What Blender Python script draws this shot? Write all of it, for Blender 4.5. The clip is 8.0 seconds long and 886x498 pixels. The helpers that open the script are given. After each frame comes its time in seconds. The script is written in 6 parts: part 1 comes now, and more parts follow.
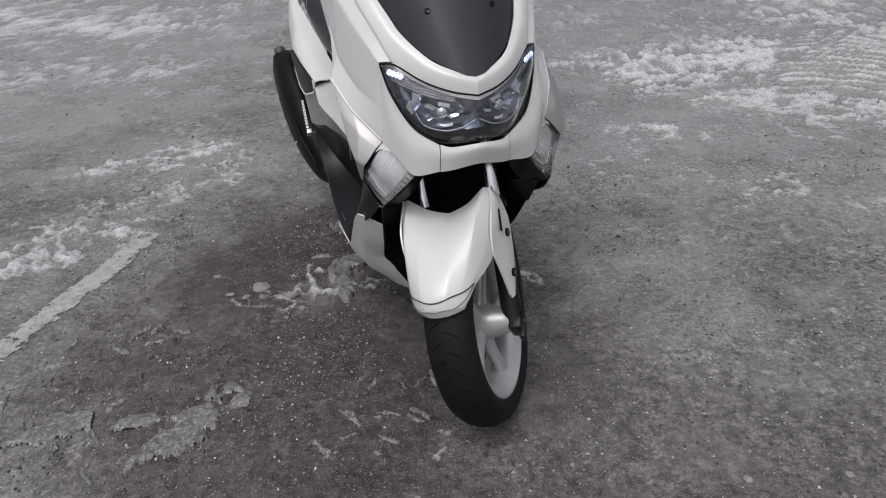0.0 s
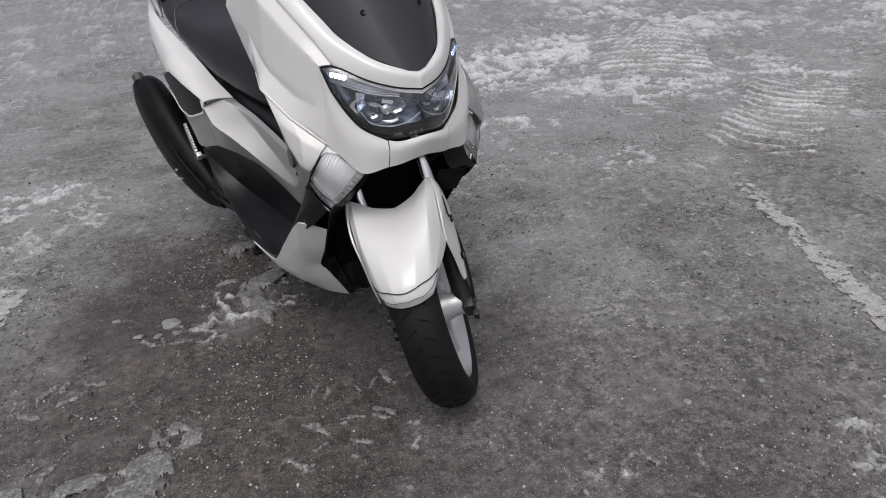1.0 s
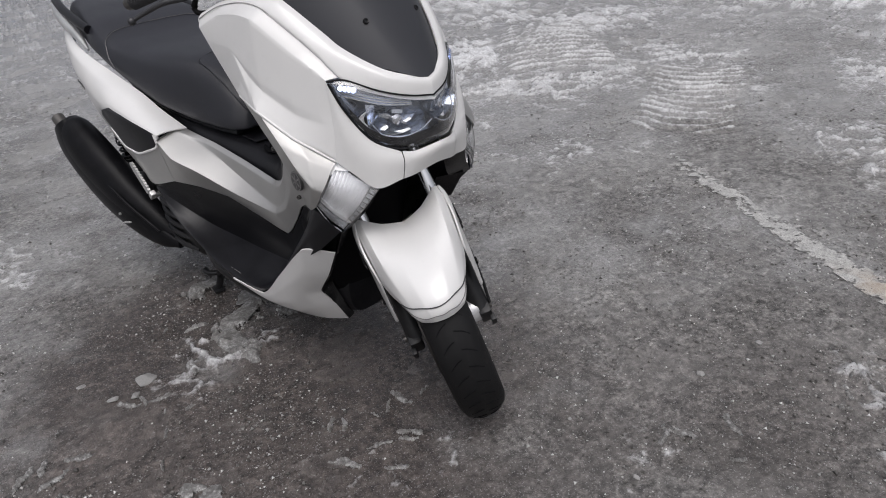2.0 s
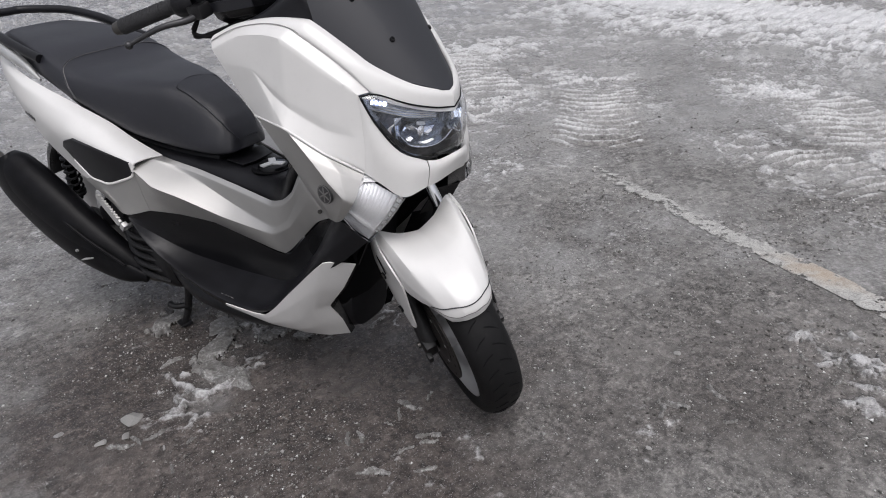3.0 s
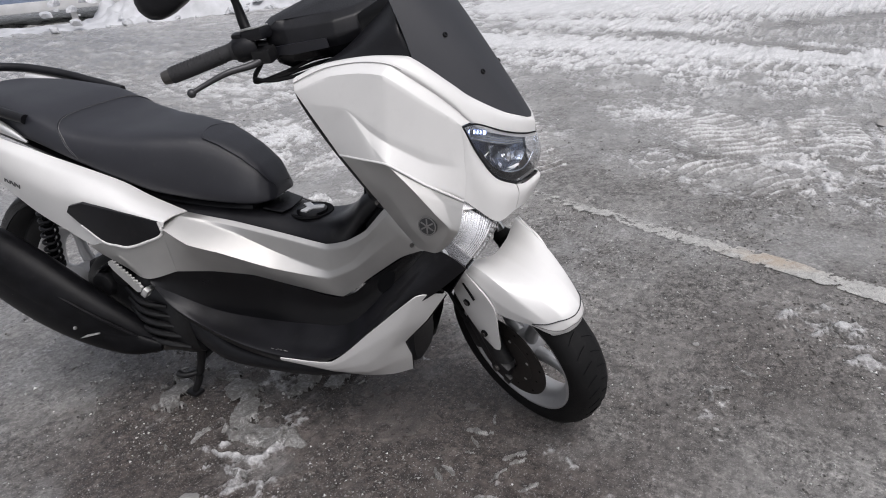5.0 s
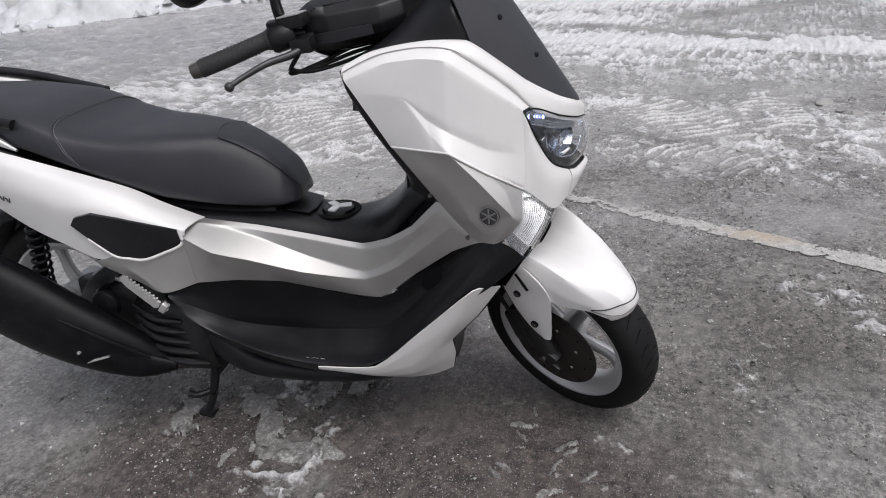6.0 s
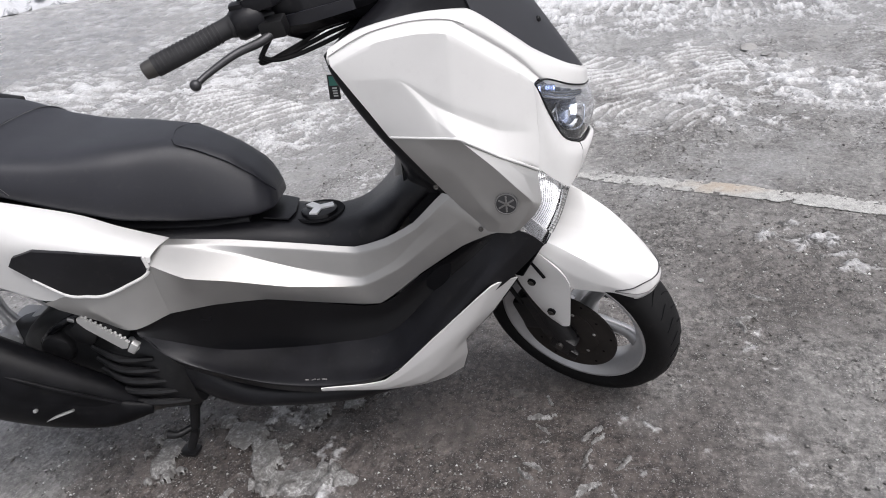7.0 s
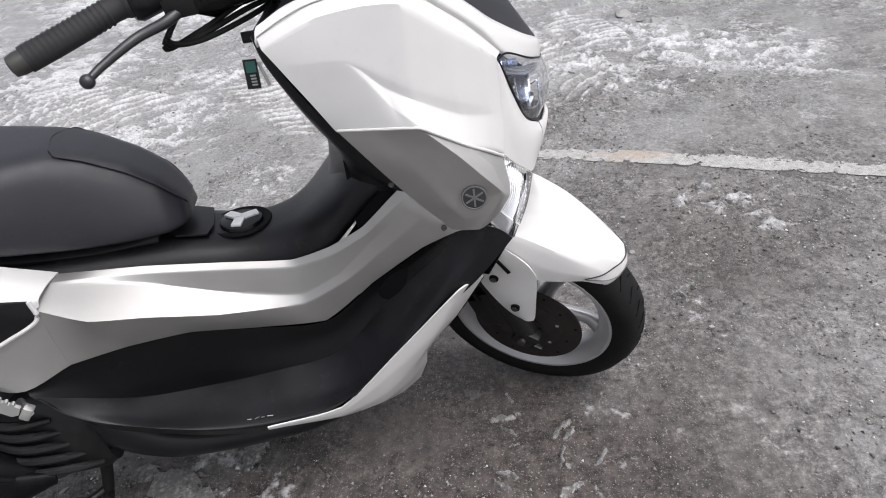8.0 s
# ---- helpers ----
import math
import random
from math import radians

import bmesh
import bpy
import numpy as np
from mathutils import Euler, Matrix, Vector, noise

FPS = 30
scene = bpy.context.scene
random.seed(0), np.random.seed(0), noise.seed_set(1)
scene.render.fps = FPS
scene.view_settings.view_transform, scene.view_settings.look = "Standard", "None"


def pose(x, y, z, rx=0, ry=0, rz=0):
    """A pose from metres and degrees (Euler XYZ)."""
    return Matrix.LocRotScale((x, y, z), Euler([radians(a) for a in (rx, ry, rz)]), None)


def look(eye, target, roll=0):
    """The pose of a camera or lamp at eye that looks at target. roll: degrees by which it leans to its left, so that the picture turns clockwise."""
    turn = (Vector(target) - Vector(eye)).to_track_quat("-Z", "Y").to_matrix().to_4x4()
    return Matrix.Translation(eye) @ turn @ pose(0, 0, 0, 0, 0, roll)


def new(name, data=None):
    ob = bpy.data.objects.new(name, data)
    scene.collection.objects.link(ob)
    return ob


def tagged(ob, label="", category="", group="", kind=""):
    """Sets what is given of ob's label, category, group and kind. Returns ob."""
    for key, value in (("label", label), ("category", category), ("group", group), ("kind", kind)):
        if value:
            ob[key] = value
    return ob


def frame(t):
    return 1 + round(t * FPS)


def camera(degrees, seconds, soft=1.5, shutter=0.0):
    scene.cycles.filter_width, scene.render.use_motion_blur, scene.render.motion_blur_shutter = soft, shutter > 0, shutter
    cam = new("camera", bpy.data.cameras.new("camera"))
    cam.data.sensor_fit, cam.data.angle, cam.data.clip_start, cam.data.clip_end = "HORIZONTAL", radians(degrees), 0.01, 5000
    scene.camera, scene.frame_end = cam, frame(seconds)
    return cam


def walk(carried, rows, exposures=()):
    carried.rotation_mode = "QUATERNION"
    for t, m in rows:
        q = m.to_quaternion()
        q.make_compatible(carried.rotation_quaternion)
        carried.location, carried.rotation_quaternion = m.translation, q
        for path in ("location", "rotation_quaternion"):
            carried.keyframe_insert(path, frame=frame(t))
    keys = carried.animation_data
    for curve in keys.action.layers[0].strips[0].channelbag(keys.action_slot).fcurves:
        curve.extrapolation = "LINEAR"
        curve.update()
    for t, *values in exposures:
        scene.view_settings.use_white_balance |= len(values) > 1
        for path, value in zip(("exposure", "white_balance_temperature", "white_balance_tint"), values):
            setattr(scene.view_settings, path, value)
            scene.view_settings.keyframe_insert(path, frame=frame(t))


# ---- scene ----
cam = camera(67.0, 8.0, soft=1.0)
PATH = [
    (0.0, (-0.0128, 0.0008, 1.1475), (0.0067, 1.2953, 0.3892), -3.3),
    (0.3, (-0.0591, 0.0022, 1.1335), (0.0344, 1.2810, 0.3550), -3.9),
    (0.5, (-0.1095, 0.0000, 1.1332), (0.0413, 1.2900, 0.3832), -4.3),
    (0.7, (-0.1684, -0.0084, 1.1391), (0.0955, 1.2690, 0.3985), -4.1),
    (1.0, (-0.2790, -0.0240, 1.1400), (0.1140, 1.2157, 0.3938), -3.8),
    (1.2, (-0.3277, -0.0203, 1.1460), (0.1155, 1.2045, 0.4020), -3.3),
    (2.3, (-0.5655, 0.1545, 1.1295), (0.0998, 1.2757, 0.3870), -6.2),
    (2.5, (-0.6098, 0.1710, 1.1310), (0.0938, 1.2698, 0.3900), -5.2),
    (2.7, (-0.6690, 0.1867, 1.1319), (0.0899, 1.2678, 0.4211), -4.9),
    (3.0, (-0.7957, 0.2078, 1.1407), (0.0562, 1.2270, 0.4447), -4.6),
    (3.3, (-0.8988, 0.2271, 1.1512), (0.0077, 1.2005, 0.4577), -3.0),
    (3.5, (-0.9338, 0.2543, 1.1520), (0.0023, 1.2120, 0.4755), -2.5),
    (3.7, (-0.9643, 0.2862, 1.1434), (-0.0034, 1.2308, 0.4841), -3.2),
    (4.0, (-1.0148, 0.3682, 1.1362), (-0.0142, 1.2705, 0.4778), -4.4),
    (4.3, (-1.0589, 0.4295, 1.1495), (-0.0237, 1.2927, 0.4911), -6.3),
    (4.5, (-1.0808, 0.4620, 1.1587), (-0.0345, 1.3117, 0.4995), -6.0),
    (5.8, (-1.2877, 0.7770, 1.1580), (-0.0863, 1.4265, 0.5377), -4.6),
    (6.0, (-1.2743, 0.8317, 1.1460), (-0.0788, 1.4640, 0.4973), -5.2),
    (6.3, (-1.2486, 0.9301, 1.1421), (-0.0624, 1.5425, 0.4579), -8.5),
    (6.5, (-1.2330, 0.9547, 1.1400), (-0.0540, 1.5570, 0.4350), -8.9),
    (6.7, (-1.2224, 0.9885, 1.1334), (-0.0321, 1.5578, 0.4199), -8.6),
    (7.0, (-1.2067, 1.0477, 1.1400), (0.0255, 1.5120, 0.4222), -8.5),
    (7.3, (-1.1956, 1.1171, 1.1403), (0.0617, 1.4684, 0.4017), -9.5),
    (7.5, (-1.1850, 1.1618, 1.1422), (0.0780, 1.4415, 0.3840), -8.5),
    (7.8, (-1.1416, 1.1911, 1.1396), (0.1256, 1.3973, 0.3639), -7.6),
    (8.0, (-1.0868, 1.2248, 1.1183), (0.1718, 1.4213, 0.3255), -8.1),
]
walk(cam, [(t, look(eye, aim, roll)) for t, eye, aim, roll in PATH], [(0.0, -0.29, 6400, 13), (1.5, -0.18, 6400, 13), (3.0, -0.02, 6400, 13), (4.5, 0.05, 6400, 13), (6.0, 0.10, 6400, 13), (6.5, 0.27, 6400, 13), (7.0, 0.41, 6400, 13), (8.0, 0.44, 6400, 13)])

# ---- overcast winter daylight ----
world = bpy.data.worlds.new("overcast_sky")
scene.world = world
world.use_nodes = True
wn = world.node_tree
sky = wn.nodes.new("ShaderNodeTexSky")
sky.sky_type = "NISHITA"
sky.sun_disc = False
sky.sun_elevation, sky.sun_rotation = radians(60), radians(204)
sky.air_density, sky.dust_density, sky.ozone_density = 1.0, 4.0, 1.0
grey = wn.nodes.new("ShaderNodeHueSaturation")
grey.inputs["Saturation"].default_value = 0.22
wn.links.new(sky.outputs["Color"], grey.inputs["Color"])
# cloud cover: the zenith is about three times as bright as the horizon
direction = wn.nodes.new("ShaderNodeTexCoord")
split = wn.nodes.new("ShaderNodeSeparateXYZ")
lift = wn.nodes.new("ShaderNodeMapRange")
lift.inputs["From Min"].default_value, lift.inputs["From Max"].default_value = 0.0, 1.0
lift.inputs["To Min"].default_value, lift.inputs["To Max"].default_value = 0.62, 1.66
veil = wn.nodes.new("ShaderNodeMix")
veil.data_type, veil.blend_type = "RGBA", "MULTIPLY"
veil.inputs["Factor"].default_value = 1.0
wn.links.new(direction.outputs["Generated"], split.inputs["Vector"])
wn.links.new(split.outputs["Z"], lift.inputs["Value"])
wn.links.new(grey.outputs["Color"], veil.inputs["A"])
wn.links.new(lift.outputs["Result"], veil.inputs["B"])
wn.links.new(veil.outputs["Result"], wn.nodes["Background"].inputs["Color"])
wn.nodes["Background"].inputs["Strength"].default_value = 0.13
sun = new("sun", bpy.data.lights.new("sun", "SUN"))
sun.data.energy, sun.data.angle, sun.data.color = 0.8, radians(40), (1.0, 0.97, 0.93)
sun.matrix_world = look((-1.6, -3.6, 7.0), (0, 0, 0))


# ---- materials ----
def nodes_of(name):
    m = bpy.data.materials.new(name)
    m.use_nodes = True
    nt = m.node_tree
    return m, nt, nt.nodes["Principled BSDF"]


def noise_node(nt, scale, detail=4.0, rough=0.55, coords="Object"):
    tc = nt.nodes.new("ShaderNodeTexCoord")
    n = nt.nodes.new("ShaderNodeTexNoise")
    n.inputs["Scale"].default_value = scale
    n.inputs["Detail"].default_value = detail
    n.inputs["Roughness"].default_value = rough
    nt.links.new(tc.outputs[coords], n.inputs["Vector"])
    return n


def ramp(nt, src, stops):
    r = nt.nodes.new("ShaderNodeValToRGB")
    while len(r.color_ramp.elements) < len(stops):
        r.color_ramp.elements.new(0.5)
    for e, (p, c) in zip(r.color_ramp.elements, stops):
        e.position = p
        e.color = (*c, 1) if len(c) == 3 else c
    nt.links.new(src, r.inputs["Fac"])
    return r


def surface(name, color, rough=0.5, metal=0.0, vary=0.08, scale=14.0, grain=900.0, bump=0.0, coat=0.0, dirt=0.0, spec=0.5):
    """A solid material with soft large stains, fine grain and a little relief."""
    m, nt, p = nodes_of(name)
    big = noise_node(nt, scale, 5.0)
    lo = tuple(c * (1 - vary) for c in color)
    hi = tuple(min(1.0, c * (1 + vary)) for c in color)
    r = ramp(nt, big.outputs["Fac"], [(0.3, lo), (0.7, hi)])
    out = r.outputs["Color"]
    if dirt > 0:
        spots = noise_node(nt, 55.0, 6.0, 0.7)
        mask = ramp(nt, spots.outputs["Fac"], [(0.56, (0, 0, 0)), (0.72, (dirt, dirt, dirt))])
        mix = nt.nodes.new("ShaderNodeMix")
        mix.data_type = "RGBA"
        nt.links.new(mask.outputs["Color"], mix.inputs["Factor"])
        nt.links.new(out, mix.inputs["A"])
        mix.inputs["B"].default_value = (0.16, 0.145, 0.13, 1)
        out = mix.outputs["Result"]
    nt.links.new(out, p.inputs["Base Color"])
    fine = noise_node(nt, grain, 2.0)
    rr = nt.nodes.new("ShaderNodeMapRange")
    rr.inputs["To Min"].default_value = max(0.0, rough - 0.06)
    rr.inputs["To Max"].default_value = min(1.0, rough + 0.08)
    nt.links.new(big.outputs["Fac"], rr.inputs["Value"])
    nt.links.new(rr.outputs["Result"], p.inputs["Roughness"])
    p.inputs["Metallic"].default_value = metal
    p.inputs["Specular IOR Level"].default_value = spec
    p.inputs["Coat Weight"].default_value = coat
    p.inputs["Coat Roughness"].default_value = 0.06
    if bump > 0:
        b = nt.nodes.new("ShaderNodeBump")
        b.inputs["Strength"].default_value = bump
        b.inputs["Distance"].default_value = 0.0006
        nt.links.new(fine.outputs["Fac"], b.inputs["Height"])
        nt.links.new(b.outputs["Normal"], p.inputs["Normal"])
    return m


WHITE = surface("pearl_white_paint", (0.66, 0.655, 0.645), 0.36, vary=0.02, coat=0.6, dirt=0.04)
SILVER = surface("matt_grey_metallic_paint", (0.445, 0.44, 0.43), 0.50, metal=0.82, vary=0.05, grain=2500, bump=0.03, coat=0.12)
BLACKP = surface("black_textured_plastic", (0.0080, 0.0080, 0.0098), 0.34, vary=0.4, grain=1800, bump=0.25, dirt=0.06, spec=0.28)
GLOSSB = surface("black_satin_plastic", (0.004, 0.004, 0.005), 0.24, vary=0.2, dirt=0.02, spec=0.32)
VINYL = surface("black_seat_vinyl", (0.0135, 0.014, 0.019), 0.40, vary=0.15, grain=1400, bump=0.4, spec=0.55, dirt=0.07)
SCREEN = surface("smoked_windscreen", (0.030, 0.031, 0.036), 0.46, vary=0.06, spec=0.36)
LEVERM = surface("dark_anodised_metal", (0.055, 0.055, 0.058), 0.4, metal=0.6, vary=0.12)
RUBBER = surface("tyre_rubber", (0.0055, 0.0055, 0.006), 0.65, vary=0.35, bump=0.5, dirt=0.05, spec=0.25)
GRIPR = surface("grip_rubber", (0.022, 0.022, 0.024), 0.7, vary=0.2, bump=0.4)
RIM = surface("silver_wheel_paint", (0.50, 0.50, 0.505), 0.36, metal=0.45, vary=0.08, dirt=0.15)
CHROME = surface("chrome", (0.75, 0.75, 0.76), 0.12, metal=1.0, vary=0.04)
ALU = surface("bare_aluminium", (0.62, 0.62, 0.61), 0.38, metal=0.85, vary=0.1, dirt=0.1)
STEEL = surface("dark_brake_steel", (0.10, 0.095, 0.09), 0.42, metal=0.7, vary=0.2, dirt=0.2)
DISC = surface("browned_brake_disc", (0.035, 0.031, 0.029), 0.42, metal=0.5, vary=0.3, dirt=0.15)
ENGINE = surface("black_engine_paint", (0.008, 0.008, 0.009), 0.42, vary=0.4, scale=40.0, bump=0.4, dirt=0.08, spec=0.42)
MUFF = surface("matt_black_heatproof_paint", (0.005, 0.005, 0.006), 0.40, vary=0.4, scale=25.0, bump=0.3, dirt=0.04, spec=0.13)
# near-black: the shade of holes, grooves and hidden hollows is put into this colour
DARK = surface("recess_shade_black", (0.003, 0.003, 0.004), 0.7, vary=0.2, spec=0.15)
SIGREF = surface("signal_reflector", (0.86, 0.86, 0.87), 0.22, metal=0.75, vary=0.05)
SIGTIP = surface("white_signal_insert", (0.80, 0.80, 0.80), 0.35, vary=0.03)
BADGE = surface("badge_black", (0.03, 0.03, 0.032), 0.35, vary=0.1)
BADGEM = surface("badge_grey_metal", (0.22, 0.215, 0.21), 0.35, metal=0.6, vary=0.1)


def clear(name, color, rough=0.03, ior=1.45):
    m, nt, p = nodes_of(name)
    p.inputs["Base Color"].default_value = (*color, 1)
    p.inputs["Roughness"].default_value = rough
    p.inputs["Transmission Weight"].default_value = 1.0
    p.inputs["IOR"].default_value = ior
    return m


LENS = clear("clear_polycarbonate", (0.95, 0.96, 0.98), 0.02, 1.17)
LENS.node_tree.nodes["Principled BSDF"].inputs["Coat Weight"].default_value = 1.0
SIGLENS = clear("ribbed_clear_lens", (0.95, 0.955, 0.96), 0.06, 1.10)
SIGRIB = clear("lens_rib", (0.90, 0.91, 0.92), 0.05, 1.25)
REFL = surface("vacuum_chrome", (0.78, 0.81, 0.88), 0.16, metal=1.0, vary=0.08)
PLATED = surface("satin_plated_cover", (0.80, 0.80, 0.80), 0.4, metal=0.35, vary=0.05)


def glow(name, color, strength):
    m, nt, p = nodes_of(name)
    p.inputs["Base Color"].default_value = (*color, 1)
    p.inputs["Emission Color"].default_value = (*color, 1)
    p.inputs["Emission Strength"].default_value = strength
    return m


LED = glow("position_lamp_led", (0.66, 0.72, 1.0), 7.5)


# ---- mesh helpers ----
def part(name, bm, material, parent, label="", smooth=True, kind=""):
    """Links a bmesh as one mesh object, under a thing or a part."""
    me = bpy.data.meshes.new(name)
    bmesh.ops.recalc_face_normals(bm, faces=bm.faces)
    bm.to_mesh(me)
    bm.free()
    me.materials.append(material)
    for f in me.polygons:
        f.use_smooth = smooth
    if smooth:
        me.set_sharp_from_angle(angle=radians(38))
    ob = new(name, me)
    ob.parent = parent
    if label:
        ob["label"] = label
    if kind:
        ob["kind"] = kind
    return ob


def spline(pts, n):
    """n points evenly in parameter along a Catmull-Rom curve through pts."""
    p = [Vector(q) for q in pts]
    if len(p) == 1:
        return [p[0].copy() for _ in range(n)]
    ext = [p[0] * 2 - p[1]] + p + [p[-1] * 2 - p[-2]]
    out = []
    for i in range(n):
        u = i / (n - 1) * (len(p) - 1)
        k = min(int(u), len(p) - 2)
        f = u - k
        a, b, c, d = ext[k:k + 4]
        out.append(0.5 * ((2 * b) + (c - a) * f + (2 * a - 5 * b + 4 * c - d) * f * f + (3 * b - a - 3 * c + d) * f ** 3))
    return out


def sided(pts, s):
    """Half-width points (x, w, z) to one flank: s is -1 for the right, 1 for the left."""
    return [(x, s * w, z) for x, w, z in pts]


def sheet(grid, thick=0.003, inward=(-0.35, 0.0, 0.45)):
    """A skin of real thickness from a grid of points; its back lies towards the point inward."""
    bm = bmesh.new()
    rows, cols = len(grid), len(grid[0])
    pts = [[Vector(q) for q in r] for r in grid]
    mid = Vector(inward)

    def normal(i, j):
        a = pts[min(i + 1, rows - 1)][j] - pts[max(i - 1, 0)][j]
        b = pts[i][min(j + 1, cols - 1)] - pts[i][max(j - 1, 0)]
        n = a.cross(b)
        if n.length < 1e-9:
            n = pts[i][j] - mid
        n.normalize()
        return n

    votes = sum(normal(i, j).dot(pts[i][j] - mid) for i in range(rows) for j in range(cols))
    side = 1.0 if votes > 0 else -1.0

    front = [[bm.verts.new(pts[i][j]) for j in range(cols)] for i in range(rows)]
    back = [[bm.verts.new(pts[i][j] - normal(i, j) * thick * side) for j in range(cols)] for i in range(rows)]
    for i in range(rows - 1):
        for j in range(cols - 1):
            bm.faces.new((front[i][j], front[i + 1][j], front[i + 1][j + 1], front[i][j + 1]))
            bm.faces.new((back[i][j], back[i][j + 1], back[i + 1][j + 1], back[i + 1][j]))
    for j in range(cols - 1):
        for i in (0, rows - 1):
            bm.faces.new((front[i][j], front[i][j + 1], back[i][j + 1], back[i][j]))
    for i in range(rows - 1):
        for j in (0, cols - 1):
            bm.faces.new((front[i][j], back[i][j], back[i + 1][j], front[i + 1][j]))
    bmesh.ops.remove_doubles(bm, verts=bm.verts, dist=0.0004)
    return bm


def patch(columns, nu, nv, thick=0.003, inward=(-0.35, 0.0, 0.45)):
    """A smooth skin through columns of control points."""
    cols = [spline(c, nv) for c in columns]
    rows = [spline([c[j] for c in cols], nu) for j in range(nv)]
    return sheet(rows, thick, inward)


def tube(pts, radius, seg=12, n=0, caps=True):
    """A round bar along a smooth curve; radius is one number or one for each point."""
    n = n or (len(pts) - 1) * 6 + 1
    line = spline(pts, n) if len(pts) > 2 else [Vector(pts[0]).lerp(Vector(pts[-1]), i / (n - 1)) for i in range(n)]
    rad = [radius] * n if isinstance(radius, (int, float)) else [v.x for v in spline([(r, 0, 0) for r in radius], n)]
    bm = bmesh.new()
    rings = []
    up = Vector((0, 0, 1))
    for i, p in enumerate(line):
        d = (line[min(i + 1, n - 1)] - line[max(i - 1, 0)]).normalized()
        a = d.cross(up if abs(d.z) < 0.95 else Vector((1, 0, 0))).normalized()
        b = d.cross(a).normalized()
        rings.append([bm.verts.new(p + (a * math.cos(k * math.tau / seg) + b * math.sin(k * math.tau / seg)) * rad[i]) for k in range(seg)])
    for q, r in zip(rings, rings[1:]):
        for k in range(seg):
            bm.faces.new((q[k], q[(k + 1) % seg], r[(k + 1) % seg], r[k]))
    if caps:
        bm.faces.new(rings[0][::-1])
        bm.faces.new(rings[-1])
    return bm


def lathe(profile, seg=48, closed=False):
    """A body turned round the y axis from (radius, y) pairs."""
    bm = bmesh.new()
    rings = [[bm.verts.new((r * math.cos(k * math.tau / seg), y, r * math.sin(k * math.tau / seg))) for k in range(seg)] for r, y in profile]
    if closed:
        rings.append(rings[0])
    for q, r in zip(rings, rings[1:]):
        for k in range(seg):
            bm.faces.new((q[k], q[(k + 1) % seg], r[(k + 1) % seg], r[k]))
    if not closed:
        for ring in (rings[0], rings[-1]):
            bm.faces.new(ring)
    return bm


def block(size, at=(0, 0, 0), turn=(0, 0, 0), bevel=0.004, taper=1.0):
    """A box with rounded edges; taper narrows its top."""
    bm = bmesh.new()
    bmesh.ops.create_cube(bm, size=1.0)
    for v in bm.verts:
        k = taper if v.co.z > 0 else 1.0
        v.co = Vector((v.co.x * size[0] * k, v.co.y * size[1] * k, v.co.z * size[2]))
    if bevel > 0:
        bmesh.ops.bevel(bm, geom=bm.edges[:] + bm.verts[:], offset=bevel, segments=2, affect="EDGES", profile=0.6)
    bm.transform(pose(*at, *turn))
    return bm


def plate(outline, y0, y1, bevel=0.0):
    """A flat piece with an outline in x and z, between two depths in y."""
    bm = bmesh.new()
    f = bm.faces.new([bm.verts.new((x, y0, z)) for x, z in outline])
    ext = bmesh.ops.extrude_face_region(bm, geom=[f])
    for v in ext["geom"]:
        if isinstance(v, bmesh.types.BMVert):
            v.co.y = y1
    if bevel > 0:
        bmesh.ops.bevel(bm, geom=bm.edges[:], offset=bevel, segments=2, affect="EDGES", profile=0.6)
    return bm


def joined(*bms):
    """Several bmeshes of one part put together."""
    out = bmesh.new()
    for b in bms:
        me = bpy.data.meshes.new("tmp")
        b.to_mesh(me)
        out.from_mesh(me)
        bpy.data.meshes.remove(me)
        b.free()
    return out


def moved(bm, m):
    bm.transform(m)
    return bm


def thing(name, m, label, category, group="", kind=""):
    ob = new(name)
    ob.matrix_basis = m
    ob.empty_display_size = 0.1
    return tagged(ob, label, category, group, kind)


# ---- the yard: one sheet of asphalt with ice, to the horizon ----
def lattice(ix, iy, seed):
    n = (ix.astype(np.int64) * 374761393 + iy.astype(np.int64) * 668265263 + seed * 974711) & 0x7FFFFFFF
    n = ((n ^ (n >> 13)) * 1274126177) & 0x7FFFFFFF
    return ((n ^ (n >> 16)) & 0xFFFF) / 65535.0


def value_noise(x, y, seed):
    ix, iy = np.floor(x), np.floor(y)
    fx, fy = x - ix, y - iy
    fx, fy = fx * fx * (3 - 2 * fx), fy * fy * (3 - 2 * fy)
    a, b = lattice(ix, iy, seed), lattice(ix + 1, iy, seed)
    c, d = lattice(ix, iy + 1, seed), lattice(ix + 1, iy + 1, seed)
    return (a + (b - a) * fx) * (1 - fy) + (c + (d - c) * fx) * fy


def fractal(x, y, size, octaves, seed):
    """Cloudy noise, 0 to 1, with features of about that size in metres."""
    total, weight, amount = 0.0, 0.0, 1.0
    u, v = x / size, y / size
    for k in range(octaves):
        total = total + amount * value_noise(u + 17.3 * k, v - 9.1 * k, seed + k)
        weight += amount
        amount *= 0.55
        u, v = (u * 0.8 - v * 0.6) * 2.03, (u * 0.6 + v * 0.8) * 2.03
    return total / weight


def step(a, b, v):
    t = np.clip((v - a) / (b - a), 0, 1)
    return t * t * (3 - 2 * t)


